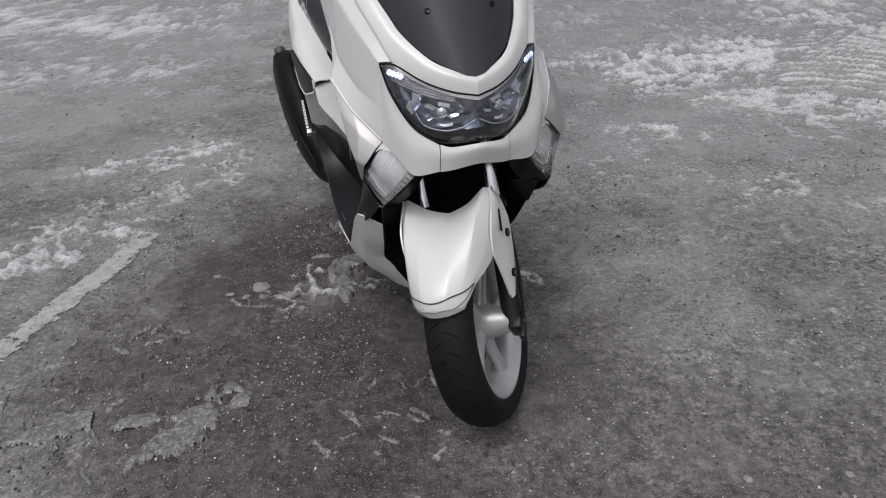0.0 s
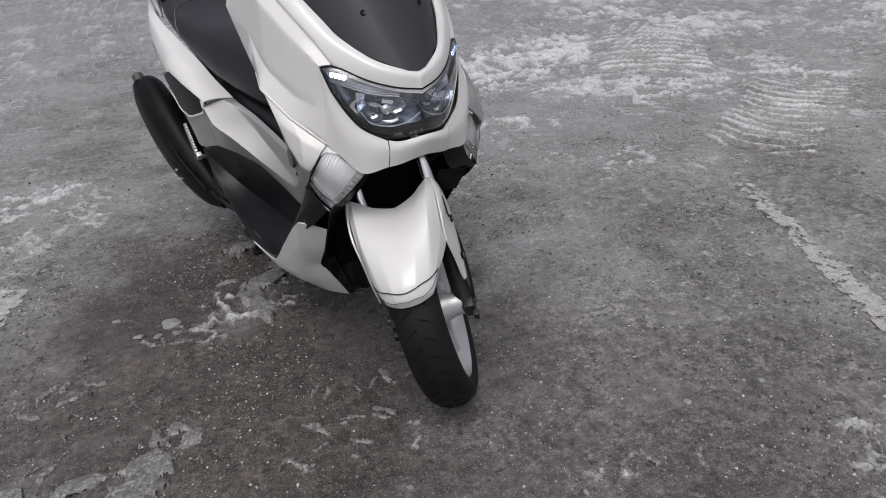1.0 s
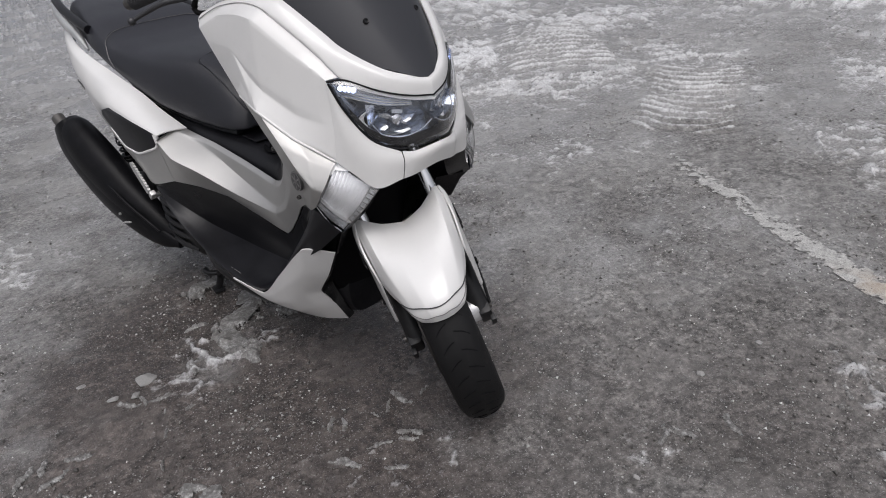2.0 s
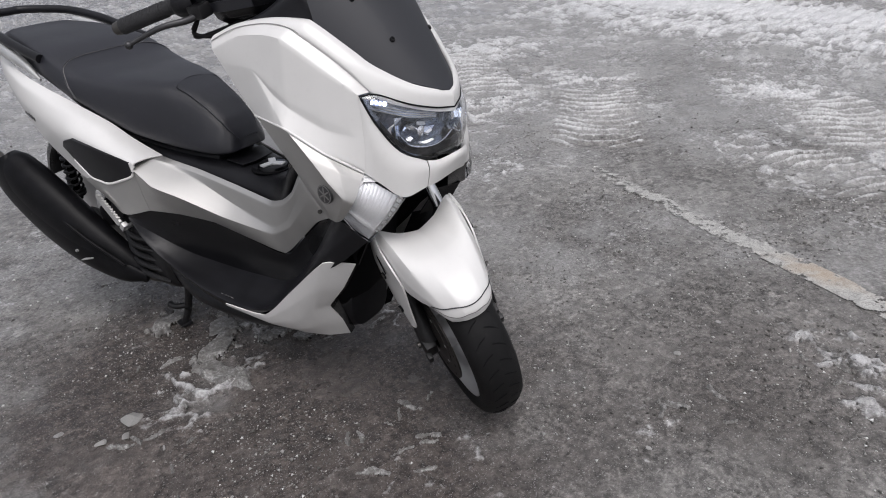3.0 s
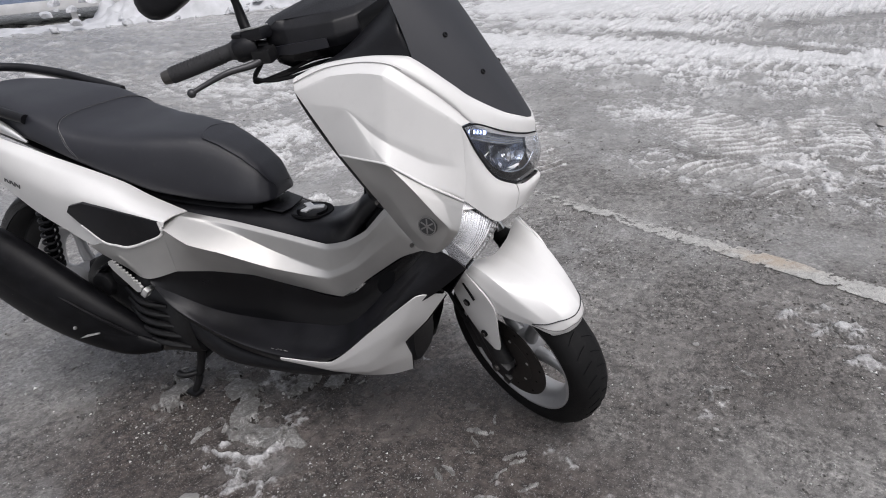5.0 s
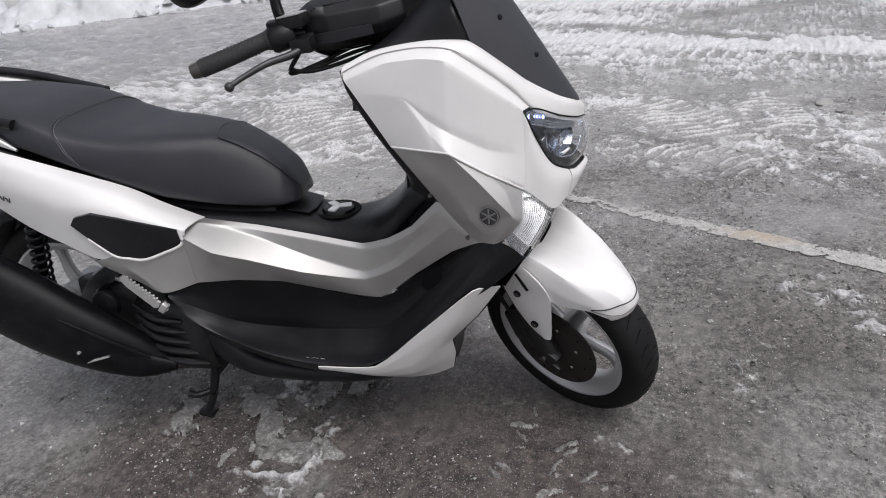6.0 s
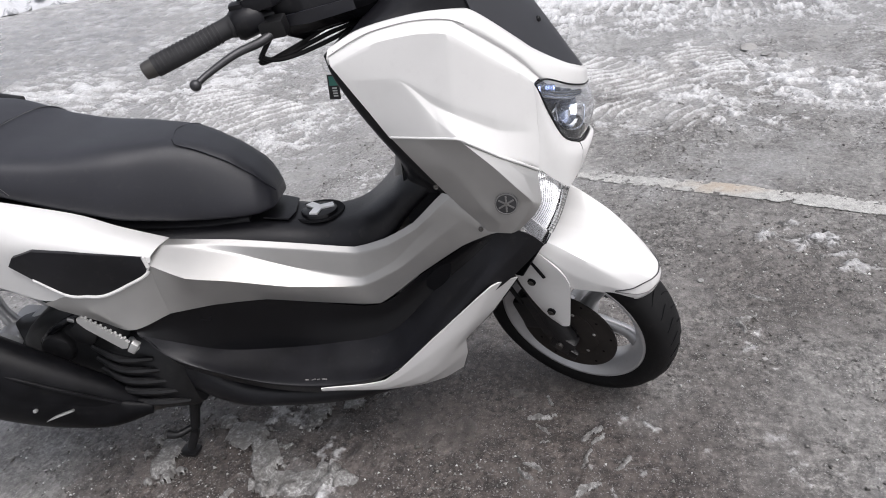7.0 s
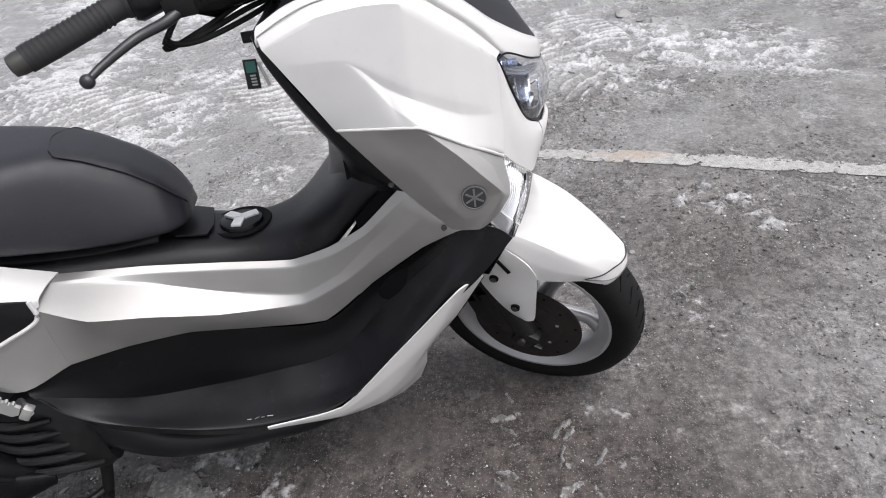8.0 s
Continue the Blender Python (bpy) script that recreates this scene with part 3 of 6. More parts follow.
def ice_chunk(x, y, size, spin=None, long=1.0, label="pale broken lump of ice on the asphalt"):
    ob = new("ice_chunk", chunk_shapes[rnd.randrange(6)])
    ob.matrix_basis = pose(x, y, height(x, y) + size * 0.12, rnd.uniform(-8, 8), rnd.uniform(-8, 8), rnd.uniform(0, 360) if spin is None else spin) @ Matrix.Diagonal((size * long, size, size * 0.8, 1))
    return tagged(ob, label, "ice chunk", "loose ice chunks")


ice_chunk(-0.572, 1.795, 0.034, 20, 1.35, "largest pale lump of ice on the asphalt")
for x, y, size in ((-0.66, 1.755, 0.020), (-0.60, 1.735, 0.022), (-0.72, 1.87, 0.016), (-1.01, 2.29, 0.026), (-1.25, 2.62, 0.035), (-0.98, 2.31, 0.018), (0.815, 0.925, 0.014), (1.10, 1.02, 0.010),
                   (1.47, 1.62, 0.026), (1.40, 1.50, 0.020), (3.30, 0.56, 0.075), (3.06, 0.42, 0.060), (3.00, 0.30, 0.050), (3.16, 0.50, 0.045), (2.40, 0.16, 0.030), (0.88, 2.22, 0.022), (0.61, 0.93, 0.016)):
    ice_chunk(x, y, size)
for _ in range(60):
    ice_chunk(rnd.uniform(-1.5, 2.4), rnd.uniform(0.25, 3.0), rnd.uniform(0.005, 0.012), None, rnd.uniform(1.0, 1.8))

# ridges of slush pressed out by tyre treads
ridge_shapes = []
for k in range(10):
    xs, ys = np.arange(-0.05, 0.05, 0.0025), np.arange(-0.022, 0.022, 0.0025)
    U, V = np.meshgrid(xs, ys, indexing="ij")
    bend = 0.010 * np.sin(U * 45 + k)
    body = 1 - np.hypot(U / 0.046, (V - bend) / 0.011) + 1.5 * (fractal(U + k, V, 0.022, 3, 700 + k) - 0.5) + 0.5 * (fractal(U + k, V, 0.008, 2, 730 + k) - 0.5)
    z = -0.002 + 0.009 * step(0.05, 0.5, body) * (0.5 + fractal(U, V + k, 0.012, 2, 760))
    piece = grid_mesh("slush_ridge", xs, ys, z, {}, CRUST, body[:-1, :-1] > 0.02)
    ridge_shapes.append(piece.data)
    bpy.data.objects.remove(piece)


def slush_ridge(x, y, long, deg):
    ob = new("slush_ridge", ridge_shapes[rnd.randrange(10)])
    ob.matrix_basis = pose(x, y, height(x, y) + 0.001, 0, 0, deg) @ Matrix.Diagonal((long * 25, long * 25, rnd.uniform(0.6, 1.1), 1))
    tagged(ob, "small ridge of frozen slush pressed out by a tyre", "slush ridge", "slush ridges")


for cx, cy, deg, count, spread in ((-0.16, 1.22, -40, 18, 0.14), (-0.85, 1.46, 70, 26, 0.28), (-0.62, 1.52, 75, 10, 0.18), (0.02, 1.86, 20, 20, 0.18), (-0.30, 1.90, 60, 20, 0.15), (0.88, 0.63, 60, 22, 0.12), (-0.95, 1.25, 20, 16, 0.18), (-0.42, 1.05, 60, 10, 0.14), (1.9, 0.9, 30, 16, 0.3), (0.4, 0.75, 60, 8, 0.2)):
    for k in range(count * 2 // 3):
        slush_ridge(cx + rnd.gauss(0, spread * 0.6), cy + rnd.gauss(0, spread * 0.6), rnd.uniform(0.010, 0.036), deg + (90 if k % 3 == 0 else 0) + rnd.uniform(-22, 22))


# loose grit
def grit_material():
    m, nt, p = nodes_of("loose_grit")
    geo = nt.nodes.new("ShaderNodeNewGeometry")
    c = ramp(nt, geo.outputs["Random Per Island"], [(0.0, (0.04, 0.037, 0.034)), (0.30, (0.11, 0.104, 0.097)), (0.62, (0.22, 0.213, 0.202)), (0.86, (0.40, 0.39, 0.376)), (1.0, (0.72, 0.715, 0.705))])
    nt.links.new(c.outputs["Color"], p.inputs["Base Color"])
    p.inputs["Roughness"].default_value = 0.55
    return m


def grit_field(count, x0, x1, y0, y1, seed, small, large):
    g = np.random.default_rng(seed)
    x, y = g.uniform(x0, x1, count * 2), g.uniform(y0, y1, count * 2)
    dense = fractal(x, y, 0.35, 3, 90)
    pick = np.argsort(-(dense + g.uniform(0, 0.32, count * 2)))[:count]
    x, y = x[pick], y[pick]
    size = small * np.exp(g.normal(0, 0.55, count))
    size = np.minimum(size, large)
    base = np.array([(1, 0, 0), (-0.5, 0.87, 0), (-0.5, -0.87, 0), (0.1, 0.1, 0.8), (0, 0, -0.4)])
    tri = np.array([(0, 1, 3), (1, 2, 3), (2, 0, 3), (1, 0, 4), (2, 1, 4), (0, 2, 4)])
    a = g.uniform(0, math.tau, count)
    pts = base[None] * (1 + g.uniform(-0.35, 0.35, (count, 5, 1)))
    px = pts[:, :, 0] * np.cos(a)[:, None] - pts[:, :, 1] * np.sin(a)[:, None]
    py = pts[:, :, 0] * np.sin(a)[:, None] + pts[:, :, 1] * np.cos(a)[:, None]
    z = yard(x, y)[0]
    co = np.stack([x[:, None] + px * size[:, None], y[:, None] + py * size[:, None], z[:, None] + (pts[:, :, 2] + 0.25) * size[:, None]], 2).reshape(-1, 3)
    faces = (tri[None] + 5 * np.arange(count)[:, None, None]).reshape(-1, 3)
    me = bpy.data.meshes.new("grit")
    me.vertices.add(len(co))
    me.vertices.foreach_set("co", co.ravel().astype(np.float32))
    me.loops.add(faces.size)
    me.loops.foreach_set("vertex_index", faces.ravel().astype(np.int32))
    me.polygons.add(len(faces))
    me.polygons.foreach_set("loop_start", np.arange(0, faces.size, 3, dtype=np.int32))
    me.update()
    me.validate()
    me.materials.append(GRIT)
    return tagged(new("grit", me), "loose pale grit strewn over the asphalt", "grit", kind="stuff")


GRIT = grit_material()
grit_field(28000, -1.4, 2.0, 0.1, 2.5, 5, 0.0019, 0.0055)
grit_field(10000, -3.5, 4.5, 0.0, 5.5, 6, 0.0030, 0.008)

# snow bank and the raised shed behind it
SNOW = surface("heaped_snow", (0.47, 0.48, 0.50), 0.6, vary=0.22, scale=3.0, grain=60, bump=0.5, dirt=0.3)
us, vs = np.arange(-4, 16, 0.06), np.arange(-1.2, 1.3, 0.06)
U, V = np.meshgrid(us, vs, indexing="ij")
tall = 0.10 + 0.75 * step(3.8, 5.6, U) * (0.6 + 0.6 * fractal(U, V, 1.6, 2, 500))
bank_z = tall * np.clip(1 - (V / 1.15) ** 2, 0, 1) * (0.10 + 1.9 * fractal(U, V, 0.42, 5, 510) ** 1.3) - 0.03
bank = grid_mesh("snow_bank", us, vs, bank_z, {}, SNOW)
bank.matrix_basis = pose(3.9, 17.9, 0, 0, 0, -36)
tagged(bank, "heaped bank of lumpy white snow along the yard", "snow bank")
lump_rnd = random.Random(5)
lump_shapes = [chunk_mesh("snow_lump", 80 + k, 0.75, SNOW) for k in range(4)]
for _ in range(120):
    u, v = lump_rnd.uniform(3.6, 15), lump_rnd.uniform(-1.35, 0.1)
    ob = new("snow_lump", lump_shapes[lump_rnd.randrange(4)])
    size = lump_rnd.uniform(0.05, 0.24)
    ob.matrix_basis = bank.matrix_basis @ pose(u, v, max(0.0, 0.45 * (1 - (v / 1.15) ** 2)) + size * 0.25, 0, 0, lump_rnd.uniform(0, 360)) @ Matrix.Diagonal((size, size * 0.8, size * 0.8, 1))
    tagged(ob, "lump of packed white snow on the bank", "snow lump", "snow lumps")

shed = thing("metal_shed", bank.matrix_basis @ pose(1.0, 1.6, 0), "blue corrugated metal shed raised on short posts", "shed")
BLUE = surface("faded_blue_sheet_metal", (0.16, 0.20, 0.28), 0.45, vary=0.12, scale=2.0, dirt=0.2)
PALE = surface("pale_concrete_ledge", (0.50, 0.50, 0.50), 0.6, vary=0.12, scale=4.0, dirt=0.2)
wall_bm = bmesh.new()
prev = None
for k in range(401):
    x = -9 + 18 * k / 400
    y = -0.02 * (1 if (k // 4) % 2 else 0)
    pair = (wall_bm.verts.new((x, y, 0.50)), wall_bm.verts.new((x, y, 2.9)))
    if prev:
        wall_bm.faces.new((prev[0], pair[0], pair[1], prev[1]))
    prev = pair
wall_part = part("wall", wall_bm, BLUE, shed, smooth=False)
part("ledge", block((18.2, 0.30, 0.22), (0, -0.05, 0.40), (0, 0, 0), 0.02), PALE, shed, "pale ledge below the wall")
part("roof", block((18.6, 4.4, 0.12), (0, 2.0, 2.96), (3, 0, 0), 0.02), BLUE, shed)
part("back_wall", block((18.0, 0.1, 2.4), (0, 3.9, 1.7), (0, 0, 0), 0.01), BLUE, shed)
part("underside", block((17.8, 3.6, 0.06), (0, 1.9, 0.34), (0, 0, 0), 0.01), DARK, shed)
for k in range(10):
    part("post", block((0.14, 0.14, 0.42), (-8.6 + 1.9 * k, 0.02, 0.17), (0, 0, 0), 0.01), PALE, shed)

# ---- the scooter: x ahead, y to its left, z up, from the ground under the front axle ----
scooter = thing("motor_scooter", pose(0.0787, 1.2176, 0, 0, 0, -75.5), "white and matt grey motor scooter on its centre stand", "scooter")
RAKE, TURNED = radians(26), radians(-35)
HEAD = Vector((-math.sin(RAKE), 0, math.cos(RAKE)))
PIVOT = Vector((-0.0178, 0, 0.242))
STEER = Matrix.Translation(PIVOT) @ Matrix.Rotation(TURNED, 4, HEAD) @ Matrix.Translation(-PIVOT)
LOWER = STEER @ Matrix.Translation((0, 0.007, 0))
BOTH = (-1, 1)


def steered(name, bm, material, parent=scooter, label="", smooth=True):
    """A part that turns with the handlebar."""
    return part(name, moved(bm, STEER), material, parent, label, smooth)


def forked(name, bm, material, parent=scooter, label="", smooth=True):
    """A part that turns with the fork and the front wheel."""
    return part(name, moved(bm, LOWER), material, parent, label, smooth)


def flank(columns, s, nu, nv, thick=0.003, crisp=0.0, inward=(-0.35, 0.0, 0.45)):
    """A body panel of one flank; crisp keeps the folds along its rows."""
    cols = []
    for c in columns:
        smooth_line = spline(sided(c, s), nv)
        pts = [Vector(q) for q in sided(c, s)]
        line = []
        for i in range(nv):
            u = i / (nv - 1) * (len(pts) - 1)
            k = min(int(u), len(pts) - 2)
            line.append(pts[k].lerp(pts[k + 1], u - k))
        cols.append([a.lerp(b, crisp) for a, b in zip(smooth_line, line)])
    rows = [spline([c[j] for c in cols], nu) for j in range(nv)]
    return sheet(rows, thick, inward)


def eased(pts, n, keep):
    """n points along a line that is keep straight between pts, and otherwise smooth."""
    pts = [Vector(q) for q in pts]
    out = []
    for i, a in enumerate(spline(pts, n)):
        u = i / (n - 1) * (len(pts) - 1)
        k = min(int(u), len(pts) - 2)
        out.append(a.lerp(pts[k].lerp(pts[k + 1], u - k), keep))
    return out


def flared(columns, s):
    """The left front panels stand a little wider than the right ones."""
    if s < 0:
        return columns

    def ease(v):
        v = min(1.0, max(0.0, v))
        return v * v * (3 - 2 * v)

    return [[(x, w + 0.021 * ease((0.82 - z) / 0.15) * ease((x + 0.30) / 0.14) * ease((w - 0.075) / 0.07), z) for x, w, z in c] for c in columns]


def facets(columns, s, nu, nv, crisp=0.9, thick=0.003, inward=(-0.35, 0.0, 0.45), along=0.35):
    """A folded body panel: creases along its rows and its columns, a little eased."""
    cols = [eased(sided(c, s), nv, crisp) for c in columns]
    return sheet([eased([c[j] for c in cols], nu, along) for j in range(nv)], thick, inward)


def slab(points, depth, toward, bevel=0.001):
    """A thin plate over a ring of points, depth thick towards a point."""
    bm = bmesh.new()
    front = [bm.verts.new(p) for p in points]
    f = bm.faces.new(front)
    bm.normal_update()
    n = f.normal.copy()
    if n.dot(Vector(toward) - f.calc_center_median()) < 0:
        n = -n
    back = [bm.verts.new(Vector(p) + n * depth) for p in points]
    bm.faces.new(back[::-1])
    m = len(points)
    for i in range(m):
        bm.faces.new((front[i], back[i], back[(i + 1) % m], front[(i + 1) % m]))
    if bevel > 0:
        bmesh.ops.bevel(bm, geom=bm.edges[:], offset=bevel, segments=2, affect="EDGES", profile=0.6)
    return bm


def facing(at, normal, spin=0.0):
    """A pose at a point whose y axis leaves the surface along normal."""
    q = Vector(normal).to_track_quat("Y", "Z")
    return Matrix.Translation(at) @ q.to_matrix().to_4x4() @ Matrix.Rotation(spin, 4, "Y")


def screw(at, normal, r=0.006, parent=scooter, material=None):
    bm = lathe([(r * 0.45, 0.0004), (r * 0.5, 0.0022), (r * 0.8, 0.0026), (r, 0.0012), (r, -0.003)], 16)
    return part("screw", moved(bm, facing(at, normal)), material or STEEL, parent)


# grey that paints the shade in the gap between two white panels
SEAMC = surface("panel_gap_shade", (0.30, 0.297, 0.29), 0.6, vary=0.1)

# front cowl: nose strip, side skins, cheeks, chin
for s in BOTH:
    part("nose_panel", flank((
        [(-0.405, 0.186, 0.930), (-0.411, 0.198, 0.928), (-0.414, 0.208, 0.916), (-0.414, 0.204, 0.904)],
        [(-0.357, 0.166, 0.947), (-0.357, 0.178, 0.949), (-0.352, 0.191, 0.941), (-0.352, 0.187, 0.929)],
        [(-0.270, 0.154, 0.957), (-0.268, 0.168, 0.960), (-0.262, 0.183, 0.950), (-0.262, 0.179, 0.938)],
        [(-0.200, 0.149, 0.957), (-0.205, 0.166, 0.957), (-0.207, 0.182, 0.943), (-0.207, 0.178, 0.931)],
        [(-0.170, 0.148, 0.947), (-0.170, 0.162, 0.943), (-0.168, 0.175, 0.924), (-0.168, 0.171, 0.912)],
        [(-0.110, 0.125, 0.897), (-0.107, 0.140, 0.891), (-0.105, 0.153, 0.871), (-0.105, 0.149, 0.859)],
        [(-0.078, 0.111, 0.869), (-0.072, 0.125, 0.858), (-0.063, 0.132, 0.823), (-0.063, 0.128, 0.811)],
        [(-0.027, 0.077, 0.833), (-0.019, 0.085, 0.821), (-0.019, 0.091, 0.797), (-0.019, 0.087, 0.785)],
        [(0.002, 0.040, 0.814), (0.011, 0.044, 0.804), (0.012, 0.047, 0.781), (0.012, 0.043, 0.769)],
        [(0.018, 0.000, 0.802), (0.027, 0.000, 0.793), (0.028, 0.000, 0.772), (0.028, 0.000, 0.760)]), s, 55, 13, 0.004), WHITE, scooter)
    part("front_cowl", facets(flared((
        [(-0.412, 0.206, 0.919), (-0.409, 0.2125, 0.903), (-0.394, 0.2105, 0.876), (-0.380, 0.2080, 0.850), (-0.362, 0.2045, 0.817), (-0.337, 0.199, 0.769)],
        [(-0.335, 0.188, 0.945), (-0.332, 0.2065, 0.930), (-0.304, 0.2112, 0.871), (-0.302, 0.2113, 0.866), (-0.300, 0.2115, 0.860), (-0.286, 0.214, 0.769)],
        [(-0.270, 0.181, 0.951), (-0.268, 0.2055, 0.935), (-0.262, 0.2125, 0.843), (-0.258, 0.2110, 0.824), (-0.251, 0.2200, 0.796), (-0.242, 0.227, 0.767)],
        [(-0.209, 0.182, 0.945), (-0.217, 0.205, 0.929), (-0.222, 0.2120, 0.818), (-0.218, 0.2105, 0.798), (-0.219, 0.2315, 0.769), (-0.217, 0.233, 0.765)],
        [(-0.130, 0.157, 0.886), (-0.148, 0.184, 0.875), (-0.155, 0.1930, 0.780), (-0.151, 0.1905, 0.757), (-0.152, 0.206, 0.722), (-0.150, 0.2065, 0.718)],
        [(-0.090, 0.140, 0.846), (-0.105, 0.167, 0.842), (-0.104, 0.1700, 0.759), (-0.100, 0.1685, 0.741), (-0.103, 0.178, 0.690), (-0.104, 0.1775, 0.685)],
        [(-0.070, 0.130, 0.824), (-0.084, 0.157, 0.822), (-0.082, 0.157, 0.752), (-0.080, 0.157, 0.740), (-0.085, 0.165, 0.674), (-0.086, 0.164, 0.670)]), s),
        s, 61, 51, 0.90, 0.003, (-0.35, 0.0, 0.45), 0.6), WHITE, scooter, "white folded front cowl")
    # thin bar along the joint, coloured as the gap's shade
    part("parting_line", tube(sided([(-0.411, 0.2075, 0.9185), (-0.372, 0.1985, 0.935), (-0.335, 0.1895, 0.9455), (-0.270, 0.1825, 0.9518), (-0.209, 0.1835, 0.9455), (-0.170, 0.1725, 0.9185), (-0.130, 0.1585, 0.8868), (-0.090, 0.1415, 0.8468), (-0.068, 0.1305, 0.8245)], s), 0.0010, 6, 41), SEAMC, scooter)
    part("trim_lip", tube(eased(sided(flared([[(-0.335, 0.199, 0.770), (-0.286, 0.213, 0.768), (-0.219, 0.2325, 0.765), (-0.150, 0.207, 0.715), (-0.110, 0.181, 0.686), (-0.088, 0.165, 0.668)]], s)[0], s), 31, 0.85), 0.0026, 8, 61), WHITE, scooter)
    part("cheek_panel", flank(flared((
        [(-0.094, 0.1565, 0.812), (-0.092, 0.1580, 0.748), (-0.097, 0.1660, 0.668)],
        [(-0.0825, 0.1572, 0.8165), (-0.080, 0.1572, 0.748), (-0.085, 0.1650, 0.668)],
        [(-0.062, 0.143, 0.762), (-0.0585, 0.1475, 0.705), (-0.062, 0.146, 0.641)],
        [(-0.034, 0.113, 0.703), (-0.0275, 0.1185, 0.664), (-0.030, 0.119, 0.608)],
        [(0.000, 0.0715, 0.674), (0.005, 0.0725, 0.654), (-0.003, 0.0730, 0.618)]), s), s, 29, 13), WHITE, scooter)
part("chin_panel", patch([sided(c, s) for c, s in (
    ([(0.001, 0.0700, 0.675), (0.006, 0.0712, 0.655), (-0.002, 0.0715, 0.618)], -1),
    ([(0.015, 0.0490, 0.672), (0.020, 0.0490, 0.656), (0.008, 0.0490, 0.622)], -1),
    ([(0.032, 0.0000, 0.679), (0.036, 0.0000, 0.667), (0.020, 0.0000, 0.632)], -1),
    ([(0.015, 0.0490, 0.672), (0.020, 0.0490, 0.656), (0.008, 0.0490, 0.622)], 1),
    ([(0.001, 0.0700, 0.675), (0.006, 0.0712, 0.655), (-0.002, 0.0715, 0.618)], 1))], 25, 9), WHITE, scooter)

# headlight unit
SMOKE = surface("smoky_blue_plating", (0.34, 0.38, 0.46), 0.20, metal=0.85, vary=0.3, scale=60.0)
HL_TOP = [(-0.084, 0.156, 0.820), (-0.062, 0.131, 0.820), (-0.019, 0.090, 0.795), (0.012, 0.046, 0.779), (0.027, 0.000, 0.770)]
HL_LOW = [(-0.082, 0.155, 0.814), (-0.062, 0.143, 0.764), (-0.036, 0.112, 0.705), (-0.002, 0.068, 0.677), (0.024, 0.000, 0.680)]


def lamp_skin(push, bulge, shrink=1.0):
    """A face across the headlight opening, pushed back by push and bulged ahead in its middle."""
    cols = []
    for s in BOTH:
        side = []
        for a, b in zip(HL_TOP, HL_LOW):
            a, b = Vector((a[0], s * a[1], a[2])), Vector((b[0], s * b[1], b[2]))
            k = min(1.0, (a - b).length / 0.08)
            mid = (a + b) / 2
            out = Vector((0.8, s * 0.35 * a.length, 0.15)).normalized()
            line = []
            for f in (0, 0.25, 0.5, 0.75, 1):
                p = mid + (a.lerp(b, f) - mid) * shrink
                p += out * bulge * k * math.sin(f * math.pi) - Vector((push * k + 0.0, s * push * 0.15, 0))
                line.append(p)
            side.append(line)
        cols += side if s < 0 else side[-2::-1]
    return patch(cols, 49, 17, 0.0022)


